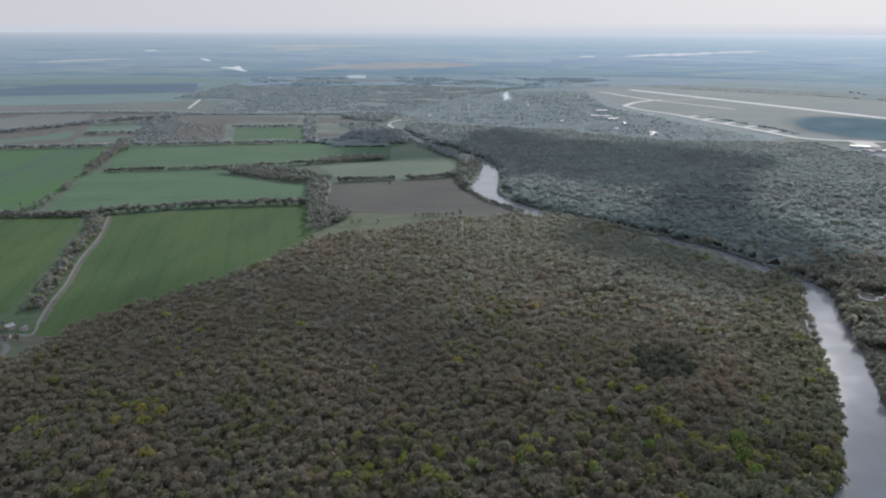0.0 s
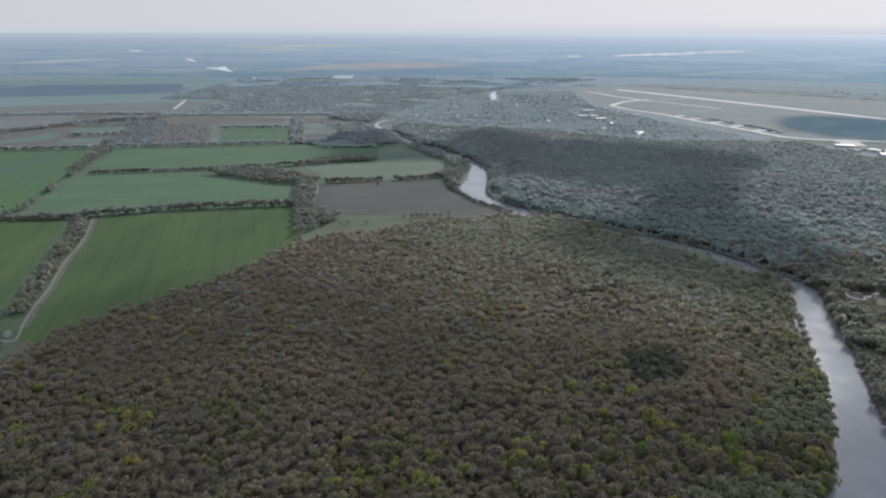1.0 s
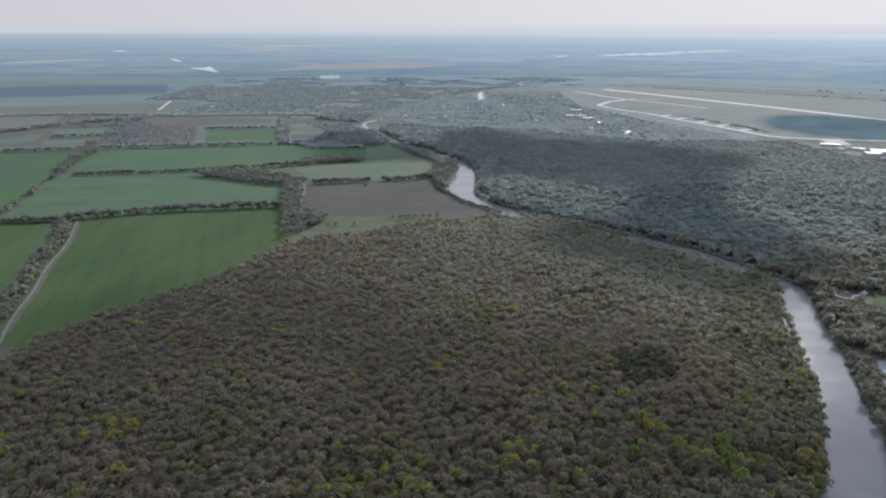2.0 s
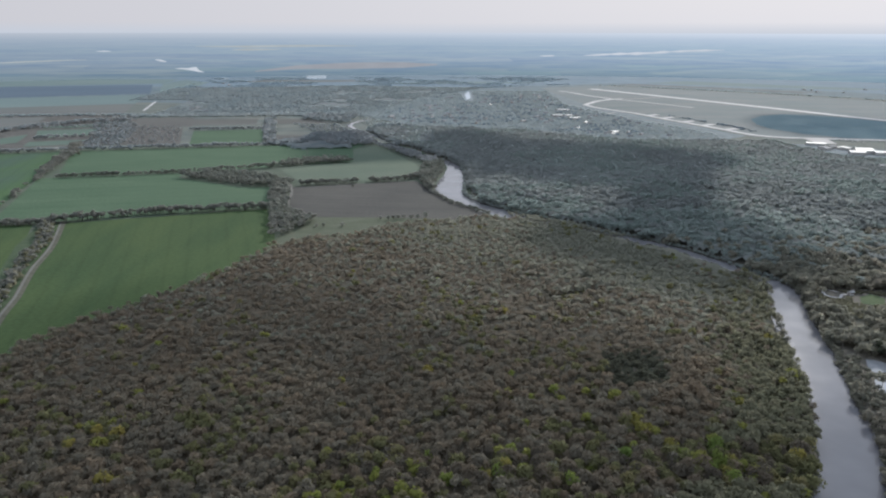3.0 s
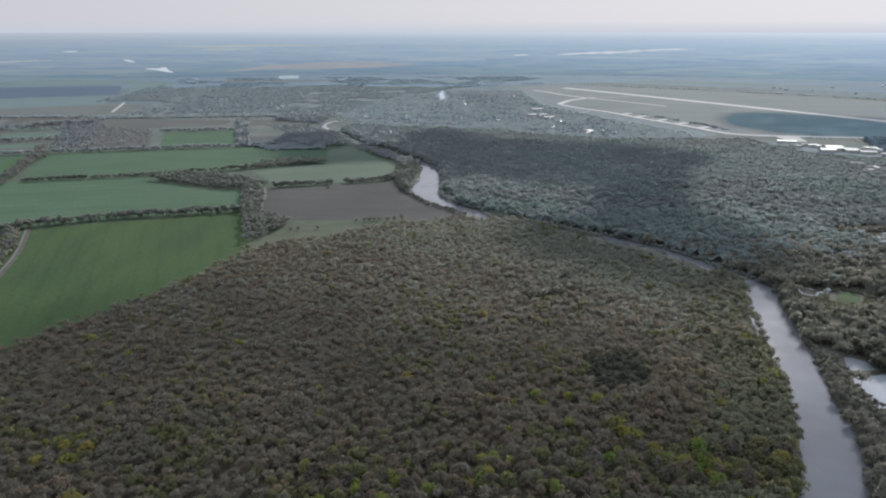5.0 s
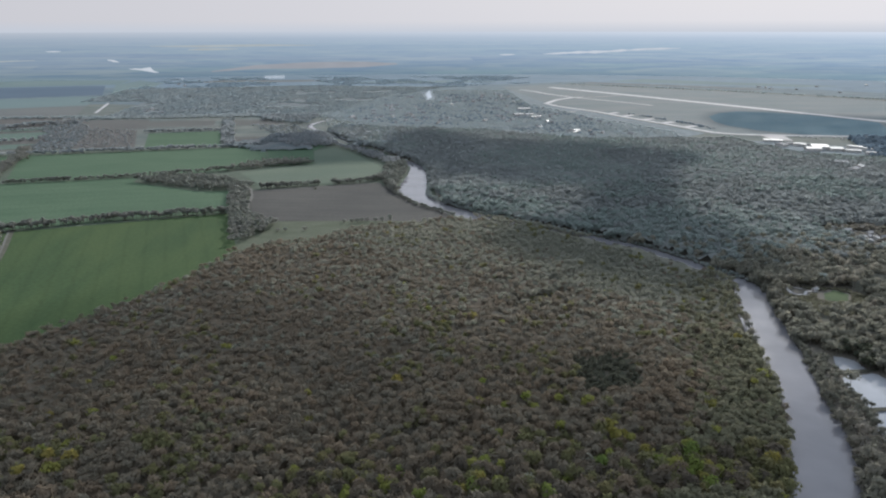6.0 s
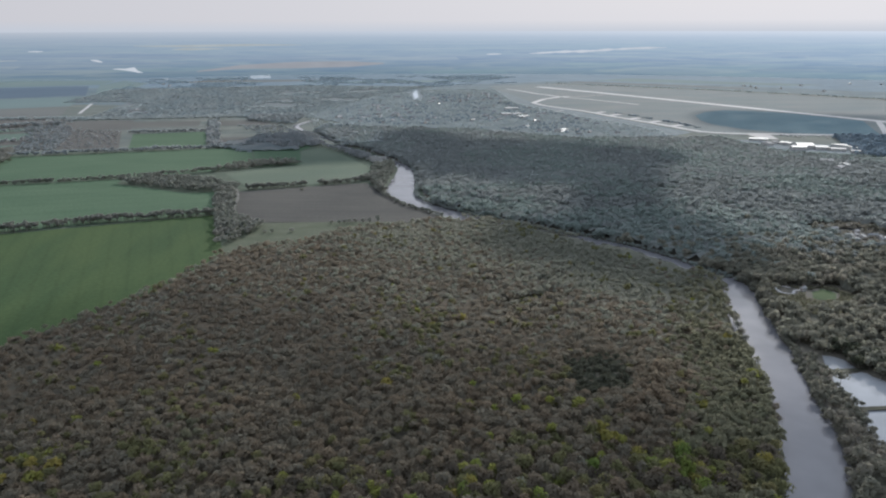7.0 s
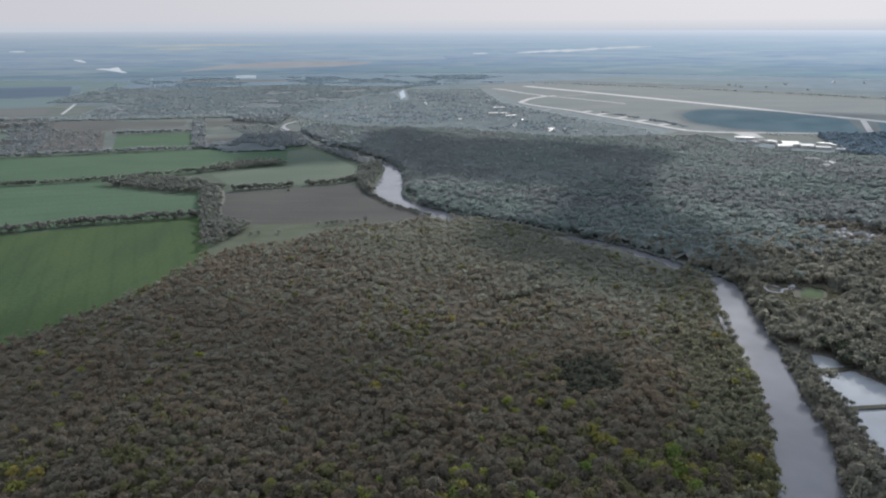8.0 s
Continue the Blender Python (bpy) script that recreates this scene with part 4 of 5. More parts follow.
stand = np.nonzero(inside(trees, NEAR_STAND))[0]
stand = stand[np.argsort(trees[stand, 1])][:300]
single = trees[stand]
trees = np.delete(trees, stand, 0)
dark = inside(trees, DARK_STAND)
fringe = ((river_gap(trees) < 34) & (trees[:, 1] > 965)) | ((river_gap(trees) < 26) & (trees[:, 1] > 725) & (trees[:, 1] < 900))
inner = fringe & (trees[:, 1] < 900)
high = trees[inner & (rng.uniform(0, 1, len(trees)) < 0.92)]
low = trees[fringe & ~inner & (rng.uniform(0, 1, len(trees)) < 0.55)]
trees, dark = trees[~fringe], dark[~fringe]
woods("bank_oaks", high[river_gap(high) > 4], "near", (3.4, 5.0), (5.0, 7.5), M["bankdark"], "dark leafy trees on the forest's river bank")
woods("bank_scrub", low[river_gap(low) > 3], "near", (2.6, 4.2), (3.5, 7.0), M["grey"], "low grey-green scrub along the river bank")
woods("dark_wood", trees[dark], "near", (3.0, 4.2), (8, 11), M["dark"], "dark dense stand of trees inside the brown forest")
trees = trees[~dark]
gap = river_gap(trees)
glade = inside(trees, GLADE)
thick = inside(trees, THICK_STAND)
woods("leafy_stand", trees[thick], "near", (3.4, 5.0), (10, 13), M["bankdark"], "dark leafy stand beside a forest glade")
trees, gap, glade = trees[~thick], gap[~thick], glade[~thick]
woods("glade_bushes", trees[glade], "near", (2.4, 3.4), (3.0, 4.5), M["olive"], "low green bushes in a forest glade")
trees, gap = trees[~glade], gap[~glade]
mix_n = field_noise(trees, 0.012, 3.0)
luck = rng.uniform(0, 1, len(trees))
bank = (np.clip((68 - gap) / 30, 0, 1) + 0.5 * mix_n) * np.clip(1 - (trees[:, 1] - 610) / 150, 0.15, 1)
north = np.clip((trees[:, 1] - 640) / 220, 0, 1) * np.clip((trees[:, 0] + 120) / 260, 0, 1)
south = np.clip((500 - trees[:, 1]) / 120, 0, 1)
clump = np.clip(field_noise(trees, 0.018, 6.0) * 1.5 + field_noise(trees, 0.06, 1.0) * 1.1 - 0.1, 0, 1) ** 1.4
kind = np.where(luck < (0.002 + clump * (0.03 + 0.12 * np.clip(bank, 0, 1) + 0.36 * south)) * np.clip(1 - (trees[:, 1] - 620) / 120, 0.12, 1), 1, 0)
luck = rng.uniform(0, 1, len(trees))
kind = np.where((kind == 0) & (luck < 0.02 + 0.85 * np.clip(bank, 0, 1) + 0.35 * south * (0.25 + clump) + 0.1 * mix_n), 2, kind)
luck = rng.uniform(0, 1, len(trees))
river_side = np.clip((trees[:, 0] - 150) / 80, 0, 1) * np.clip((trees[:, 1] - 540) / 80, 0, 1)
# the lightened grey kind takes over northwards, in place of haze
kind = np.where((kind == 0) & (luck < (0.02 + 0.3 * mix_n) * np.clip((trees[:, 1] - 500) / 120, 0, 1) + 0.6 * north + 0.2 * np.clip((trees[:, 1] - 520) / 220, 0, 1) + 0.5 * river_side), 3, kind)
kind = np.where((kind == 2) & (bank > 0.25), 4, kind)
kind = np.where((kind == 0) & (trees[:, 1] + 90 * mix_n + rng.normal(0, 40, len(trees)) > 590), 5, kind)
for k, (mat, label) in enumerate((("bare", "dense brown forest of barely leafing trees"), ("fresh", "scattered fresh yellow-green trees in the forest"),
                                 ("olive", "olive green trees in the forest and along the bank"), ("grey", "grey-green budding trees of the forest"), ("bankolive", "grey-olive leafing trees along the river bank"), ("palebare", "grey-brown forest of bare twiggy trees"))):
    woods(("brown_forest", "fresh_green_trees", "olive_trees", "budding_forest", "bank_forest", "bare_forest")[k], trees[kind == k], "near" if k in (1, 2, 4) else "sparse" if k in (3, 5) else "bare", (2.8, 5.6), (8.5, 13.0), M[mat], label, grow=0.3)


# nearest stand: trees of their own
def blob_mesh(name, tri, mat):
    tri, nrm = rounded(tri)
    return raw_mesh(name, tri.reshape(-1, 3), 3, [mat], None, nrm.reshape(-1, 3))


def limb(bm, a, b, ra, rb, sides=6):
    a, b = Vector(a), Vector(b)
    q = (b - a).to_track_quat("Z", "Y")
    rings = [[bm.verts.new(p + q @ Vector((r * math.cos(t), r * math.sin(t), 0))) for t in np.arange(sides) * 2 * math.pi / sides] for p, r in ((a, ra), (b, rb))]
    for i in range(sides):
        bm.faces.new((rings[0][i], rings[0][(i + 1) % sides], rings[1][(i + 1) % sides], rings[1][i]))
    bm.faces.new(rings[1])


def trunk_mesh(h, r):
    bm = bmesh.new()
    limb(bm, (0, 0, -0.3), (0.1, 0.05, h * 0.45), 0.30, 0.2)
    limb(bm, (0.1, 0.05, h * 0.45), (0, 0.1, h * 0.85), 0.2, 0.06)
    for k in range(5):
        a = k * 2.5 + 0.4
        z = h * (0.38 + 0.07 * k)
        limb(bm, (0.08, 0.05, z), (math.cos(a) * r * 0.65, math.sin(a) * r * 0.65, z + h * 0.22), 0.11, 0.035, 5)
    me = bpy.data.meshes.new("trunk")
    bm.to_mesh(me)
    bm.free()
    me.materials.append(M["bark"])
    return me


def make_tree(mat, label, h, r, n=300):
    top = new("tree")
    tagged(top, label, "tree", "forest trees")
    tri = crown_shape(n, 11, 0.12)
    z = tri[:, :, 2]
    ch = min(h * 0.8, r * 1.9)
    tri = np.stack([tri[:, :, 0] * r, tri[:, :, 1] * r, z / z.max() * ch + h - ch], -1)
    trunk = new("trunk", trunk_mesh(h, r))
    crown = new("crown", blob_mesh("crown", tri, mat))
    trunk.parent = crown.parent = top
    return top


KINDS = [("bare", "bare brown forest tree with dense fine twigs"), ("fresh", "fresh yellow-green leafing forest tree"), ("olive", "olive green leafing forest tree"), ("grey", "grey budding forest tree")]
protos = [[make_tree(M[m], l, h, r) for h, r in ((13.0, 5.4), (12.0, 4.8), (14.5, 6.0))] for m, l in KINDS]
used = set()
for x, y in single:
    u = rng.uniform()
    g = 1 - river_gap(np.array([[x, y]]))[0] / 70
    c = max(0.0, noise.noise((x * 0.03, y * 0.03, 6.0)))
    k = 1 if u < 0.04 + 0.9 * c else 2 if u < 0.22 + 0.8 * c + 0.6 * max(0, g) else 3 if u > 0.985 else 0
    v = int(rng.integers(0, 3))
    m = pose(x, y, float(ground_height(np.array([[x, y]]))[0]), 0, 0, rng.uniform(0, 360)) 
    if (k, v) not in used:
        used.add((k, v))
        protos[k][v].matrix_basis = m
    else:
        s = rng.uniform(0.85, 1.12)
        c = copy_thing(protos[k][v], m)
        c.scale = (s, s, s)
for k, row in enumerate(protos):
    for v, p in enumerate(row):
        if (k, v) not in used:
            for o in (*p.children, p):
                bpy.data.objects.remove(o)

# right bank
LAWN = [(393, 634), (399, 684), (434, 683), (468, 677), (474, 650), (455, 622), (425, 606), (392, 610)]
DAMS = [(334, 438), (390, 436), (390, 452), (336, 453)], [(342, 496), (380, 498), (380, 509), (346, 510)]
WORKS = [(840, 1660), (862, 1500), (880, 1420), (930, 1370), (1000, 1330), (1100, 1320), (1100, 1660)]
CAMP = [(578, 885), (590, 898), (648, 902), (670, 830), (652, 792), (596, 786)]
e = dry(scatter(EAST, 9.6), -0.5)
shore = dry(scatter([(230, 330), (300, 470), (345, 630), (375, 700), (360, 760), (420, 800), (640, 780), (640, 330)], 7.6), -0.5)
e = np.concatenate([e[~((e[:, 1] < 780) & (e[:, 0] < 640))], shore[inside(shore, EAST)]])
STRIP = [(296, 383), (318, 388), (334, 440), (338, 475), (346, 505), (354, 545), (335, 545), (318, 480)]
gap_filler("undergrowth", EAST, 7.0, 7.4, 2.0, M["mauve"], "grey-brown sheet added below riverside crowns to lift dark gaps", (LAWN, CAMP, WORKS, *DAMS, STRIP), [([(200, 300), (300, 720), (420, 800), (1100, 800), (1100, 300)], M["bankdark"])])
for hole in (LAWN, CAMP, WORKS, STRIP, *DAMS):
    e = e[~inside(e, hole)]
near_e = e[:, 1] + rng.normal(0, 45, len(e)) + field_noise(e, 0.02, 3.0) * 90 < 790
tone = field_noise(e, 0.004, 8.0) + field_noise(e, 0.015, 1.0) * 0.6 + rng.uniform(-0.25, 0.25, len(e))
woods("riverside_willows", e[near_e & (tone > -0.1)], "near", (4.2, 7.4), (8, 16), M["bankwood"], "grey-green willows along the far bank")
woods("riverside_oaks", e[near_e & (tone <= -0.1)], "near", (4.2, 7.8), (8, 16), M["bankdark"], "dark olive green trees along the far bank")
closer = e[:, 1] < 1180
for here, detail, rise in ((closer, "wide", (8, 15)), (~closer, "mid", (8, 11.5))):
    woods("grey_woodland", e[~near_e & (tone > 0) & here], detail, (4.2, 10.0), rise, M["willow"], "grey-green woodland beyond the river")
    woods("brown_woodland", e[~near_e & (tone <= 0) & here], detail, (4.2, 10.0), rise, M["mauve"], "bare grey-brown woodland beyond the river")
# trees leaning over the water's edge


def bank_row(side_sign, y0, y1, mat, label, height=(4, 7)):
    rows = []
    for (x, y, w), n in zip(RIVER_LINE, side):
        if y0 < y < y1 and n[0] != 0:
            q = side_sign * np.sign(n[0])
            rows.append((x + n[0] * q * (w + 1.0), y + n[1] * q * (w + 1.0)))
    rows = np.repeat(np.array(rows), 2, axis=0)
    rows = rows + rng.uniform(-2.2, 2.2, rows.shape)
    return woods("bank_trees", rows[river_gap(rows) > -2.2], "near", (2.4, 4.0), height, M[mat], label)


bank_row(1, 300, 700, "bankdark", "dark leafy trees leaning over the river")
bank_row(1, 700, 1440, "willow", "grey-green willows leaning over the river")
bank_row(-1, 880, 1010, "grey", "tall grey trees along the river's near bank", (8, 12))
bank_row(-1, 300, 560, "bankolive", "olive green bushes leaning over the river")
# pond margins
strip = dry(scatter([(300, 385), (318, 390), (334, 440), (338, 475), (346, 505), (352, 540), (335, 540), (318, 480)], 6.0), 0.0)
woods("pond_willows", strip, "near", (2.6, 4.2), (4.5, 7), M["bankdark"], "leafy trees on the strip between river and ponds")
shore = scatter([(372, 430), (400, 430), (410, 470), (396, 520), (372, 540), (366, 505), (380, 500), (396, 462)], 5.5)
woods("pond_oaks", dry(shore, 0.0), "near", (4.4, 6.4), (9, 14), M["bankshade"], "pond shore trees with shade put into their green")
rough = scatter(LAWN, 2.9)
rough = rough[(poly_gap(rough, [(424, 650), (433, 667), (454, 673), (462, 660), (452, 646), (435, 642)]) > 2) & (np.abs(np.hypot(rough[:, 0] - 416, (rough[:, 1] - 675) * 0.75) - 8) > 3.2) & (np.hypot(rough[:, 0] - 416, rough[:, 1] - 672) > 12) & (np.hypot(rough[:, 0] - 430, rough[:, 1] - 672) > 7)]
woods("garden_shrubs", rough, "mid", (1.6, 2.7), (1.0, 2.2), M["bankolive"], "low green shrubs around a garden path")
hem = scatter([(388, 690), (400, 700), (436, 699), (474, 692), (486, 674), (478, 672), (470, 683), (434, 689), (399, 690)], 4.2)
woods("garden_trees", hem, "near", (2.4, 3.8), (3.5, 6.5), M["bankwood"], "half-grown leafy trees behind a riverside garden")


def belt(name, pts, width, mat, radius, height, spacing, detail, label, gaps=0.0):
    """A tree belt or hedgerow along a line."""
    line = spline([(*p, 0) for p in pts], spacing)[:, :2]
    rows = max(1, int(width / spacing))
    xy = np.concatenate([line + rng.uniform(-width / 2, width / 2, (len(line), 2)) for _ in range(rows + 1)])
    if gaps:
        xy = xy[field_noise(xy, 0.02, 5.0) > gaps - 0.6]
    return woods(name, xy, detail, radius, height, M[mat], label, "hedgerow")


belt("hedgerow", [(-720, 975), (-612, 978), (-520, 985), (-476, 994)], 13, "hedge", (3.2, 5), (6, 10), 4, "near", "bare grey-brown hedgerow between green fields")
belt("hedgerow", [(-476, 994), (-424, 1017), (-365, 1037), (-290, 1050), (-201, 1066)], 13, "hedge", (3.2, 5), (8, 12), 4, "near", "bare grey-brown hedgerow between wheat fields")
belt("hedgerow", [(-610, 1312), (-500, 1330), (-404, 1349)], 9, "hedge", (3, 4.6), (5, 9), 4.5, "mid", "bare hedgerow between wheat fields", 0.15)
belt("hedgerow", [(-404, 1350), (-330, 1368), (-258, 1395), (-180, 1430), (-106, 1446)], 12, "hedge", (3, 5), (6, 10), 6, "mid", "bushy tree belt between fields")
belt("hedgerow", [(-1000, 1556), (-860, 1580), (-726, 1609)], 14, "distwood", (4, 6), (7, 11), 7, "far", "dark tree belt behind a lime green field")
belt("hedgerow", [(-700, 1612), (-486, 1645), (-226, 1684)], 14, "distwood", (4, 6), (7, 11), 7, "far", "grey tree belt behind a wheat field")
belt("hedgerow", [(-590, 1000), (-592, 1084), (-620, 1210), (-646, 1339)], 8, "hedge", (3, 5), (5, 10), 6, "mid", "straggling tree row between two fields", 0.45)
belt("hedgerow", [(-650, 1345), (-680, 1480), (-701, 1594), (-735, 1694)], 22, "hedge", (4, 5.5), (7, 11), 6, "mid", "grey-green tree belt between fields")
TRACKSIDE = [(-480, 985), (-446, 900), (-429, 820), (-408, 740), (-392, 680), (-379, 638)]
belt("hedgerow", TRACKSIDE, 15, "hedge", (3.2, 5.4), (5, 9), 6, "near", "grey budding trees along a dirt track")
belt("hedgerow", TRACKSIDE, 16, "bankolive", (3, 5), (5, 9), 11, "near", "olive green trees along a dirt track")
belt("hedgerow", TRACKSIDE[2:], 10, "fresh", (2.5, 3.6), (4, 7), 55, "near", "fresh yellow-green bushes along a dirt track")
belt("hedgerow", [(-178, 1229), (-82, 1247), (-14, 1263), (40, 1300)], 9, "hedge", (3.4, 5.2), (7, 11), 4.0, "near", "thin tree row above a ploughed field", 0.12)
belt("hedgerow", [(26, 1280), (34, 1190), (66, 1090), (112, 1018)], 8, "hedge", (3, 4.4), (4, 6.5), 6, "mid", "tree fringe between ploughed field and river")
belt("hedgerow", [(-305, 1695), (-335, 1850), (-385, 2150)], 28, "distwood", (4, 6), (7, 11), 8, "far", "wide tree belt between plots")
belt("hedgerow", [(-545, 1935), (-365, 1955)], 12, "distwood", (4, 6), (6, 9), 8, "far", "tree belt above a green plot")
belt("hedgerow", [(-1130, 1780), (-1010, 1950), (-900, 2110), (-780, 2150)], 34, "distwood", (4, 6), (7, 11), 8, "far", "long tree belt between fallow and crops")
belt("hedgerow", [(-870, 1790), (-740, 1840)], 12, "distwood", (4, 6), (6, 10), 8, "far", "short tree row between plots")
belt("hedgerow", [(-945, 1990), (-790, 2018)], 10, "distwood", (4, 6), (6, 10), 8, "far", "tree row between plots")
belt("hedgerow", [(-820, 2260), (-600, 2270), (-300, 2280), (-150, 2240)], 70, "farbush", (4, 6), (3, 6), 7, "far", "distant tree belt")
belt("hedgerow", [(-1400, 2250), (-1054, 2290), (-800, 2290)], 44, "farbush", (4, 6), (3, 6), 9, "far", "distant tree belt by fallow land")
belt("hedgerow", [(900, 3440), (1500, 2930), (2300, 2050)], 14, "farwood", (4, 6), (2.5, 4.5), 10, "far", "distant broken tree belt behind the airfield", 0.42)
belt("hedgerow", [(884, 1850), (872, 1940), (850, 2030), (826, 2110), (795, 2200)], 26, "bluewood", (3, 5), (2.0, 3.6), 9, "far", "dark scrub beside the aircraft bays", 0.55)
for pts, mat, label, detail, sp in (
        ([(-398, 1305), (-365, 1338), (-294, 1330), (-190, 1255), (-195, 1217), (-271, 1220)], "hedge", "small bare copse between wheat fields", "mid", 6.5),
        ([(-226, 1220), (-195, 1222), (-172, 1050), (-125, 985), (-150, 925), (-172, 900), (-205, 1080)], "hedge", "tree belt joining copse and forest", "mid", 6.5),
        ([(-245, 1705), (-110, 1690), (-112, 1800), (-220, 1850)], "distwood", "dark woodland beyond the fields", "mid", 8.5),
        ([(-260, 1400), (-110, 1450), (-115, 1475), (-200, 1470), (-230, 1450)], "hedge", "bushy copse at a field corner", "mid", 7.5),
        ([(30, 1405), (70, 1430), (68, 1345), (57, 1290), (45, 1215), (50, 1160), (34, 1190), (18, 1260)], "hedge", "trees fringing the river bend", "mid", 7.5),
        ([(-63, 1655), (0, 1560), (75, 1430), (40, 1412), (-70, 1660), (-130, 1900), (-100, 1850)], "distwood", "dark trees along the far river", "mid", 8.0),
        ([(-100, 1905), (-50, 1740), (-20, 1650), (60, 1650), (70, 1880), (-60, 2010)], "distwood", "blue-green woodland beside the far river", "far", 9),
        ([(-150, 1900), (-200, 1720), (-160, 1640), (-75, 1670), (-110, 1800)], "distwood", "blue-green trees on the far river bank", "far", 9),
        ([(-760, 2060), (-590, 1990), (-515, 1705), (-680, 1700)], "distwood", "scattered grey orchard trees", "far", 17),
        ([(-720, 1650), (-640, 1690), (-700, 2000), (-780, 2150), (-860, 2100), (-760, 1850)], "distwood", "grey scrub and trees between plots", "far", 12),
        ([(-300, 2150), (-160, 2050), (-140, 2250), (-290, 2270)], "distwood", "grey woodland near the river bend", "far", 10),
        ([(-200, 1700), (-150, 1930), (-190, 2050), (-310, 2050), (-210, 1850)], "distwood", "scattered grey trees beside the far river", "far", 13.5),
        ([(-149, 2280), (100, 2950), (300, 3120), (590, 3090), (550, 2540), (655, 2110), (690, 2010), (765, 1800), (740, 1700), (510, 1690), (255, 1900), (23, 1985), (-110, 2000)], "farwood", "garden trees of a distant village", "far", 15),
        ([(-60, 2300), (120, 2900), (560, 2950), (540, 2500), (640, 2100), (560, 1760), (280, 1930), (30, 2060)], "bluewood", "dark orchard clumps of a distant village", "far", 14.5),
        ([(1120, 1652), (1700, 1540), (1500, 1260), (1080, 1320), (1010, 1400)], "bluewood", "woodland beside the airfield with cloud shade painted blue", "far", 10)):
    spots = scatter(pts, sp)
    spots = spots[(np.abs(spots[:, 0] - 243) > 27) | (spots[:, 1] < 2685) | (spots[:, 1] > 3150)]
    if sp == 14.5:
        spots = spots[field_noise(spots, 0.012, 2.0) + field_noise(spots, 0.004, 5.0) * 0.7 > -0.04]
    woods("copse", spots, detail, (3.6, 5.6) if sp < 8 else (4.5, 6.5) if sp < 14 else (2.6, 5.0), (7, 12) if sp < 12 else (3.2, 4.8), M[mat], label, "copse", sp < 8)

VILLAGE_POND = [(268, 3150), (232, 2974), (218, 2700), (236, 2690), (252, 2800), (262, 2923), (270, 3040)]
gap_filler("village_gardens", [(-149, 2260), (100, 2930), (300, 3110), (585, 3080), (545, 2540), (655, 2100), (690, 2010), (760, 1800), (740, 1705), (515, 1695), (260, 1900), (30, 1985)], 8.0, 2.0, 2.2, M["farbush"], "grey-green garden sheet added to lift gaps in a distant village", (VILLAGE_POND,))
gap_filler("undergrowth", [(1112, 1645), (1690, 1535), (1490, 1265), (1080, 1320), (1015, 1400)], 12.0, 5.0, 1.5, M["bluewood"], "sheet added below airfield woods with cloud shade painted blue", (WORKS,))
gap_filler("undergrowth", [(-235, 1604), (-112, 1608), (-122, 1688), (-210, 1845), (-325, 1702)], 9.0, 5.5, 1.5, M["distwood"], "sheet added below a wood beyond the fields to lift gaps")
# river seen again behind the far woods
river_far = track("river_far", [(-40, 1720, 7), (-85, 1830, 8), (-128, 1935, 10), (-152, 2025, 15), (-125, 2110, 9), (-80, 2190, 5)], 8, M["river"], "narrow far reach of the river", "river", 0.75, 20)


# ---- buildings ----
def part(name, bm, mat, parent, label=""):
    bmesh.ops.recalc_face_normals(bm, faces=bm.faces)
    me = bpy.data.meshes.new(name)
    bm.to_mesh(me)
    bm.free()
    me.materials.append(mat)
    ob = new(name, me)
    ob.parent = parent
    if label:
        ob["label"] = label
    return ob


def block(bm, x0, y0, z0, x1, y1, z1):
    v = [bm.verts.new((x, y, z)) for z in (z0, z1) for x, y in ((x0, y0), (x1, y0), (x1, y1), (x0, y1))]
    for f in ((3, 2, 1, 0), (4, 5, 6, 7), (0, 1, 5, 4), (1, 2, 6, 5), (2, 3, 7, 6), (3, 0, 4, 7)):
        bm.faces.new([v[i] for i in f])
    return v


def gable(bm, lx, ly, z, rise, over, thick=0.25):
    """A pitched roof of two slabs, ridge along x."""
    for s in (-1, 1):
        x0, x1 = -lx / 2 - over, lx / 2 + over
        y0, yr = s * (ly / 2 + over), 0.0
        drop = rise * over / (ly / 2)
        v = [bm.verts.new(p) for p in ((x0, y0, z - drop), (x1, y0, z - drop), (x1, yr, z + rise), (x0, yr, z + rise),
                                       (x0, y0, z - drop + thick), (x1, y0, z - drop + thick), (x1, yr, z + rise + thick), (x0, yr, z + rise + thick))]
        for f in ((3, 2, 1, 0), (4, 5, 6, 7), (0, 1, 5, 4), (1, 2, 6, 5), (2, 3, 7, 6), (3, 0, 4, 7)):
            bm.faces.new([v[i] for i in f])


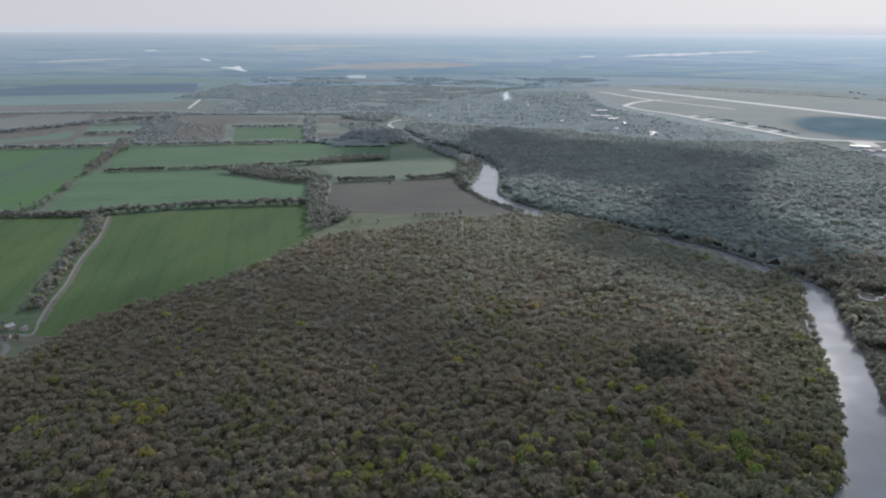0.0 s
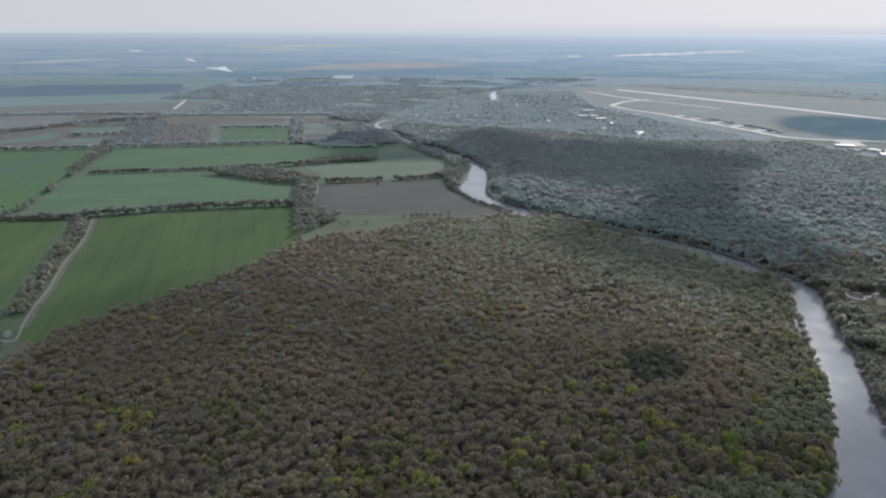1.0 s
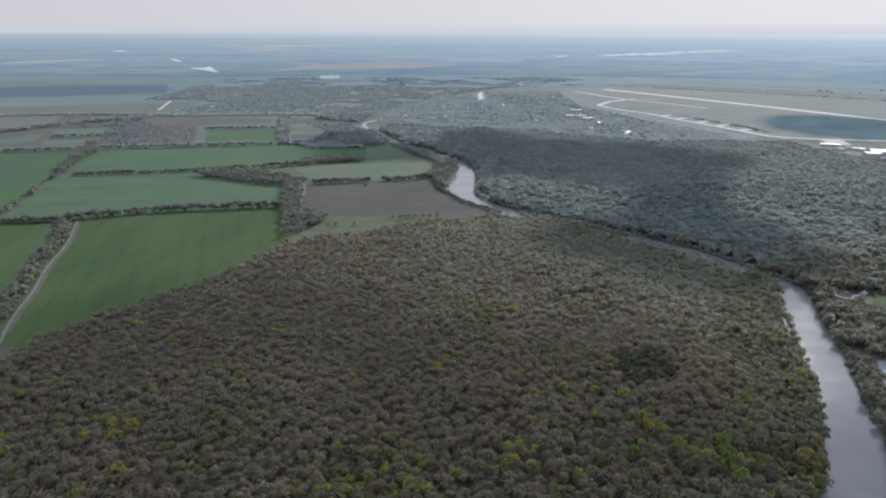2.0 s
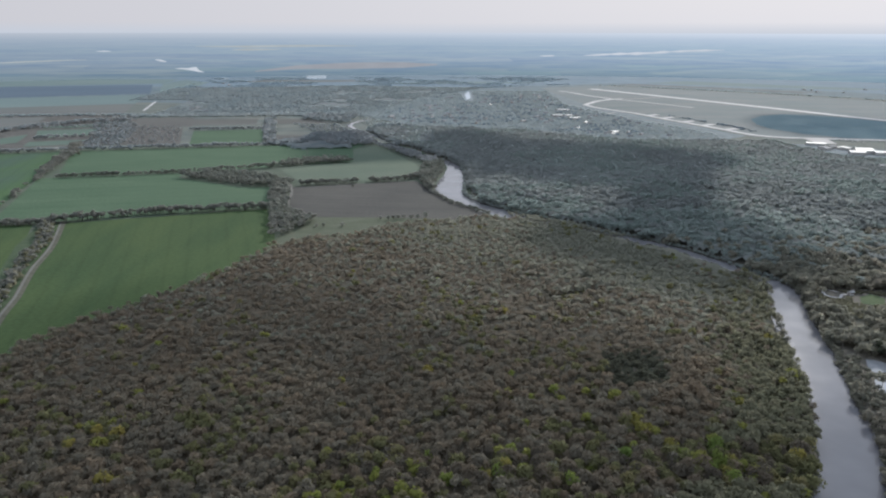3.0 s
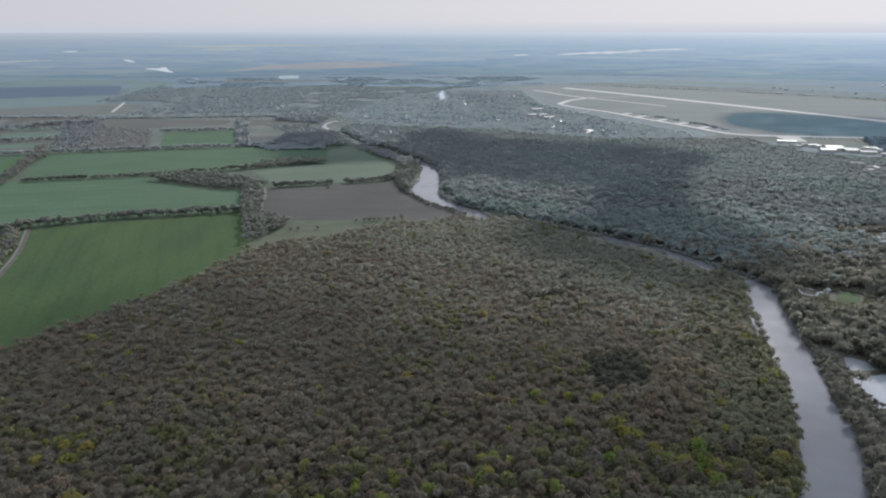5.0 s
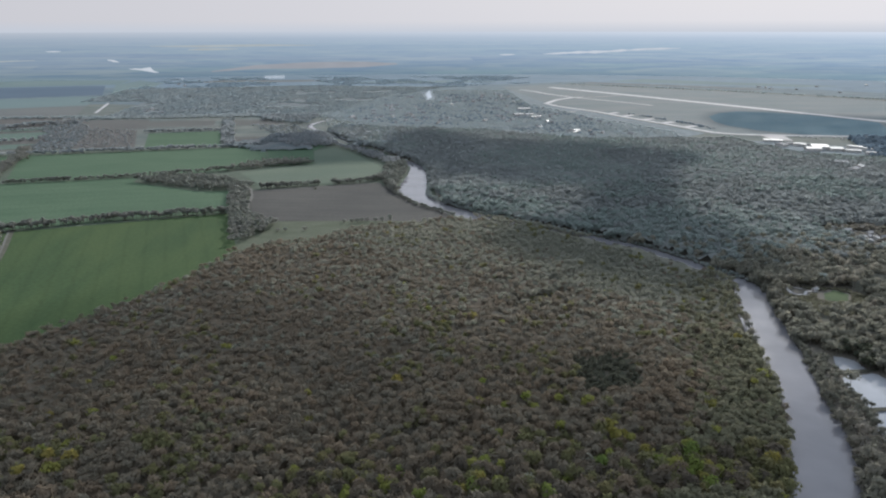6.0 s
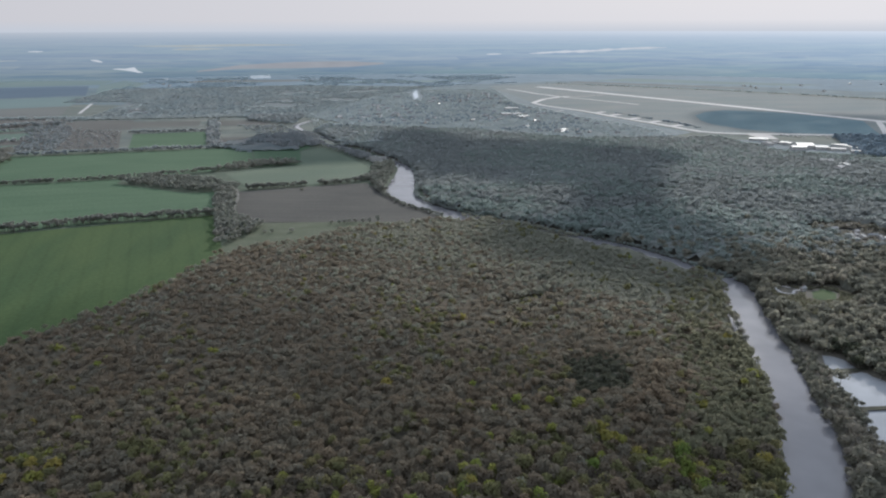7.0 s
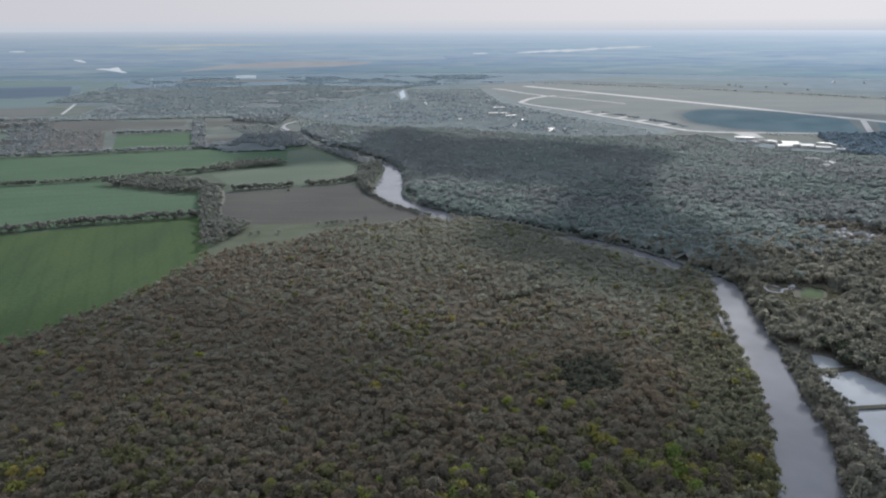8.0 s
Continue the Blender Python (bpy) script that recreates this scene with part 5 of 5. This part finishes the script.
def house(roof, label, lx, ly, h, rise, category="house", group="", windows=3, name="house", chimney=True):
    top = new(name)
    tagged(top, label, category, group)
    bm = bmesh.new()
    v = block(bm, -lx / 2, -ly / 2, -0.3, lx / 2, ly / 2, h)
    for x in (-lx / 2 + 0.02, lx / 2 - 0.02):  # gable ends
        bm.faces.new([bm.verts.new(p) for p in ((x, -ly / 2 + 0.02, h), (x, ly / 2 - 0.02, h), (x, 0, h + rise))])
    part("wall", bm, M["plaster"], top)
    bm = bmesh.new()
    gable(bm, lx, ly, h, rise, 0.5)
    r = part("roof", bm, M[roof], top)
    if chimney:
        bm = bmesh.new()
        block(bm, lx * 0.2, 0.4, h + rise * 0.3, lx * 0.2 + 0.7, 1.1, h + rise + 1.1)
        part("chimney", bm, M["rust"], r)
    for side in (-1, 1):
        for k in range(windows):
            x = (k + 0.5) / windows * lx - lx / 2
            bm = bmesh.new()
            y = side * ly / 2
            block(bm, x - 0.6, y - 0.05, h * 0.38, x + 0.6, y + 0.05, h * 0.38 + 1.3)
            part("window", bm, M["glass"], top)
    bm = bmesh.new()
    block(bm, -lx / 2 - 0.06, -0.5, 0, -lx / 2 + 0.04, 0.5, 2.05)
    part("door", bm, M["rust"], top)
    return top


HOUSES = [house("tin", "pale-walled village house with a light sheet roof", 13, 9, 3.2, 2.4, group="village houses"),
          house("slate", "pale-walled village house with a grey roof", 12, 9, 3.0, 2.6, group="village houses"),
          house("rust", "pale-walled village house with a brown roof", 11, 8, 3.0, 2.6, group="village houses"),
          house("slate", "long grey-roofed village barn", 26, 10, 3.6, 2.4, group="village houses", windows=5, chimney=False)]
TOWN = [(-60, 2150), (150, 2800), (320, 3000), (560, 3000), (530, 2520), (640, 2080), (740, 1800), (700, 1730), (540, 1740), (280, 1930), (60, 2030)]
plots = scatter(TOWN, 62, 0.45)
plots = plots[field_noise(plots, 0.005, 3.0) + 0.6 * field_noise(plots, 0.014, 6.0) > -0.02]
plots = plots[(np.abs(plots[:, 0] - 245) > 45) | (plots[:, 1] < 2640)]
taken = set()
for x, y in plots[:170]:
    k = int(rng.choice(4, p=[0.22, 0.67, 0.02, 0.09]))
    m = pose(x, y, 0.25, 0, 0, rng.choice([20, 110, 65, 155]) + rng.uniform(-8, 8))
    if k not in taken:
        taken.add(k)
        HOUSES[k].matrix_basis = m
    else:
        copy_thing(HOUSES[k], m)


for x, y, turn in ((-687, 2444, 20), (-678, 2481, 60), (-623, 2376, 10), (1885, 2832, 30), (1797, 2993, 70), (1708, 3135, 10), (2354, 3123, 40), (2240, 3178, 80),
                   (1969, 3123, 15), (1725, 3107, 50), (1703, 3024, 25), (-853, 3600, 20), (-802, 3490, 75), (-825, 3317, 30)):
    copy_thing(HOUSES[0], pose(x, y, 0.5, 0, 0, turn))


def shed(x, y, lx, ly, turn, label, h=5.0, rise=1.6, roof="tin", z=0.3):
    t = house(roof, label, lx, ly, h, rise, "warehouse", "", max(3, int(lx / 9)), "warehouse", False)
    t.matrix_basis = pose(x, y, z, 0, 0, turn)
    return t


# works and depots at the village edge
shed(498, 2350, 40, 26, 5, "pale-roofed depot building beside the airfield")
shed(450, 2200, 30, 24, 5, "pale-roofed depot shed beside the village")
shed(482, 2196, 26, 20, 5, "pale-roofed depot shed beside the village")
shed(486, 2130, 34, 14, 20, "long pale-roofed depot building")
shed(518, 1832, 16, 26, 30, "pale-roofed workshop at the village edge")
shed(590, 1655, 18, 30, 30, "pale-roofed store at the edge of the woods")
# hangars and works by the apron
shed(920, 1618, 40, 14, -24, "long white-roofed hangar beside the apron", 5, 1.5)
shed(946, 1552, 14, 24, 40, "white-roofed factory hall beside the airfield", 5, 1.5)
shed(964, 1512, 34, 40, -16, "broad white-roofed factory hall", 7, 3.0)
shed(938, 1490, 30, 22, -16, "white-roofed factory annex beside the airfield", 6, 2.0)
shed(985, 1484, 26, 24, -16, "pale-roofed factory hall beside the airfield", 6, 2.0)
shed(1042, 1486, 14, 56, 18, "long narrow white-roofed store", 6, 2.0)
shed(1008, 1460, 30, 14, -20, "pale-roofed works building in a yard", 5, 1.6)
shed(1030, 1428, 26, 12, -20, "pale-roofed works building in a yard", 5, 1.6)
shed(905, 1555, 14, 24, 20, "grey-roofed workshop by the apron", 5, 1.6, "slate")
shed(930, 1570, 16, 12, 20, "grey-roofed workshop by the apron", 5, 1.6, "slate")
shed(888, 1268, 14, 18, 30, "white-roofed building in the woods", 9, 2.0)
shed(864, 1246, 18, 14, 30, "grey-roofed building in the woods", 9, 2.0, "slate")
shed(884, 1312, 22, 14, -30, "grey-roofed building in the woods", 9, 2.0, "slate")
field([(880, 1640), (955, 1600), (1060, 1520), (1065, 1420), (1010, 1405), (900, 1480), (870, 1560)], "town_ground", "grey yards around the works", 0.33)

# holiday camp in the woods
field([(580, 884), (592, 896), (646, 900), (667, 830), (650, 795), (598, 789)], "scrub", "worn ground of a woodland camp", 0.3)
field([(866, 1500), (884, 1424), (932, 1374), (1002, 1334), (1098, 1322), (1066, 1420), (1010, 1405), (900, 1480), (870, 1560)], "scrub", "scrubby ground before the works", 0.3)
shrubs = scatter([(866, 1500), (884, 1424), (932, 1374), (1002, 1334), (1098, 1322), (1066, 1410), (1010, 1395), (900, 1470)], 8)
woods("works_shrubs", shrubs, "far", (3.0, 4.6), (3.0, 5.0), M["willow"], "low grey-green scrub before the works")
shrubs = scatter([(582, 884), (592, 896), (646, 900), (667, 830), (650, 797), (600, 790)], 6.0)
shrubs = shrubs[(field_noise(shrubs, 0.06, 3.0) > -0.12) | (shrubs[:, 1] < 818)]
edge = scatter([(580, 885), (592, 900), (650, 905), (672, 845), (655, 872), (600, 884)], 5.0)
woods("camp_edge_trees", edge, "near", (2.6, 4.0), (4, 7), M["bankwood"], "half-grown trees round a woodland camp")
woods("camp_shrubs", shrubs, "mid", (2.2, 3.6), (2.0, 4.0), M["bankwood"], "low green shrubs below a woodland camp")
for x, y, lx, ly, turn, roof in ((594, 890, 7, 5, 10, "tin"), (605, 889, 5, 4, 40, "tin"), (604, 877, 10, 6, 0, "tin"), (629, 885, 6, 5, 20, "tin"), (638, 890, 7, 6, 30, "slate"), (623, 860, 8, 6, 20, "slate"),
                                 (605, 845, 3, 9, 5, "tin"), (612, 846, 3, 9, 5, "slate"), (601, 828, 3, 10, 5, "tin"), (616, 838, 3, 11, 5, "tin"), (632, 841, 14, 3, 0, "tin"), (635, 832, 5, 5, 30, "slate"), (630, 821, 5, 4, 20, "tin"), (640, 826, 6, 4, 50, "tin")):
    c = house(roof, "small pale cabin in a woodland clearing", lx, ly, 3.2, 1.4, "cabin", "holiday cabins", 2, "cabin", False)
    c.matrix_basis = pose(x, y, 0.2, 0, 0, turn)
c = house("tin", "small white garden house beside a lawn", 5, 4, 2.8, 1.4, "house", "", 2, "garden_house")
c.matrix_basis = pose(433, 672, 0.2, 0, 0, 20)

# farmstead at the end of the track
c = house("tin", "pale farmhouse with a light sheet roof", 7, 5.5, 2.8, 2.0, "house", "", 3, "farmhouse")
c.matrix_basis = pose(-375, 588, 0.2, 0, 0, 60)
c = house("old_roof", "low grey farm shed with weathered roof", 10, 5, 2.6, 1.4, "shed", "", 2, "farm_shed", False)
c.matrix_basis = pose(-368, 567, 0.2, 0, 0, 20)
c = house("old_roof", "small grey farm shed with weathered roof", 6, 4, 2.4, 1.2, "shed", "", 2, "farm_shed", False)
c.matrix_basis = pose(-361, 586, 0.2, 0, 0, 80)
track("farm_track", [(-372, 540), (-366, 556), (-362, 572), (-350, 574)], 5, M["dirt"], "pale farmyard track", "track", 0.5, 5)
track("dirt_track_4", [(-374, 573), (-366, 560), (-355, 550), (-349, 529)], 5, M["dirt"], "pale track entering the forest", "track", 0.52, 5)


# ---- lone trees ----
def lone(x, y, h, r, mat, label):
    t = make_tree(M[mat], label, h, r, 220)
    t["group"] = "lone trees"
    t.matrix_basis = pose(x, y, 0, 0, 0, rng.uniform(0, 360))


lone(-121, 956, 5, 4, "hedge", "bare grey bush on a meadow")
lone(-112, 956, 6, 4, "hedge", "bare grey tree on a meadow")
lone(-87, 957, 6, 4.5, "hedge", "bare grey tree on a meadow")
lone(-140, 956, 8, 5, "hedge", "bare grey tree at a meadow's edge")
lone(-27, 988, 7, 5, "hedge", "bare grey tree at the ploughed field's edge")
lone(-14, 994, 7, 5, "hedge", "bare grey tree at the ploughed field's edge")
for x, y, h, r in ((-38, 990, 6, 4.5), (-20, 991, 6.5, 5), (-6, 995, 6, 4.5), (4, 992, 7, 5), (13, 990, 8, 5), (109, 800, 12, 8)):
    lone(x, y, h, r, "hedge", "rounded bare grey tree at the wood's edge" if x < 100 else "large pale round tree in the forest")
lone(24, 988, 12, 5, "hedge", "tall bare grey tree at the forest edge")
lone(-89, 1210, 4, 3.5, "dark", "dark bush in a ploughed field")
lone(-598, 1012, 14, 2.2, "dark", "slender dark poplar in a hedgerow")
lone(-670, 1548, 8, 6, "dark", "dark bush at a field's edge")
lone(-386, 660, 7, 4, "fresh", "fresh yellow-green tree beside a dirt track")

for x, y, h in ((318, 589, 14), (321, 596, 13), (315, 580, 12), (324, 604, 11), (312, 568, 11), (310, 558, 9)):
    lone(x, y, h, 4.2, "bankdark", "dark leafy tree on a spit in the river")

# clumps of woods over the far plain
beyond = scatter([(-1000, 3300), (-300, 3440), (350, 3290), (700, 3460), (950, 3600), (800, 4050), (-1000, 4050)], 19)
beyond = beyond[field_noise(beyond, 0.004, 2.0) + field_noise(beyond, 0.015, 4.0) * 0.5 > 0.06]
woods("distant_woods", beyond, "far", (7, 13), (2.0, 3.6), M["hazewood"], "woods before the horizon tinted blue-grey for haze")
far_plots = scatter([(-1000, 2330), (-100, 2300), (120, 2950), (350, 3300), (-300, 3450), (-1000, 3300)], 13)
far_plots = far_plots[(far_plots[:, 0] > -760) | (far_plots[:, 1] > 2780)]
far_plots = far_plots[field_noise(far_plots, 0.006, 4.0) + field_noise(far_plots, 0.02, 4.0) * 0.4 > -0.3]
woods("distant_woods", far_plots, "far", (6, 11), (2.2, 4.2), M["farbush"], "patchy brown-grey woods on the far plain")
field([(493, 1977), (548, 2015), (576, 1979), (529, 1943)], "stubble", "pale bare sports ground in the village", 0.5)


def aircraft():
    top = tagged(new("light_aircraft"), "small white parked light aircraft on grass", "aircraft", "parked aircraft")
    bm = bmesh.new()
    bmesh.ops.create_cone(bm, segments=8, radius1=0.7, radius2=0.25, depth=8, cap_ends=True, matrix=Matrix.Translation((0, 0, 1.5)) @ Matrix.Rotation(radians(90), 4, "X"))
    part("fuselage", bm, M["plaster"], top)
    bm = bmesh.new()
    block(bm, -5.5, 1.0, 2.1, 5.5, 2.6, 2.3)
    part("wing", bm, M["plaster"], top)
    bm = bmesh.new()
    block(bm, -1.7, -3.9, 1.6, 1.7, -3.0, 1.72)
    part("tailplane", bm, M["plaster"], top)
    bm = bmesh.new()
    block(bm, -0.08, -3.9, 1.6, 0.08, -2.9, 3.1)
    part("fin", bm, M["plaster"], top)
    for x in (-1.1, 1.1):
        bm = bmesh.new()
        block(bm, x - 0.12, 0.6, 0, x + 0.12, 1.3, 1.5)
        part("landing_leg", bm, M["slate"], top)
    return top


plane = aircraft()
spots = [(1020, 1690), (1026, 1674), (1034, 1662), (1040, 1650), (1046, 1640), (1030, 1684), (1044, 1664), (1098, 1660), (1108, 1646), (1100, 1630), (1114, 1622), (1122, 1612)]
for n, (x, y) in enumerate(spots):
    m = pose(x, y, 0.4, 0, 0, 30 + 9 * (n % 4))
    if n:
        copy_thing(plane, m)
    else:
        plane.matrix_basis = m

lone(-371, 578, 7, 3.6, "bare", "bare brown tree in the farmyard")
lone(-381, 583, 6, 3.2, "bare", "bare brown tree beside the farmhouse")
lone(-364, 562, 7, 3.4, "bare", "bare brown tree at the forest edge")
lone(-372, 552, 8, 4.0, "bare", "bare brown tree at the forest edge")
lone(-352, 560, 9, 4.0, "bare", "bare brown tree by the forest track")
lone(-386, 598, 5, 3.0, "hedge", "grey bush beside the farmhouse")
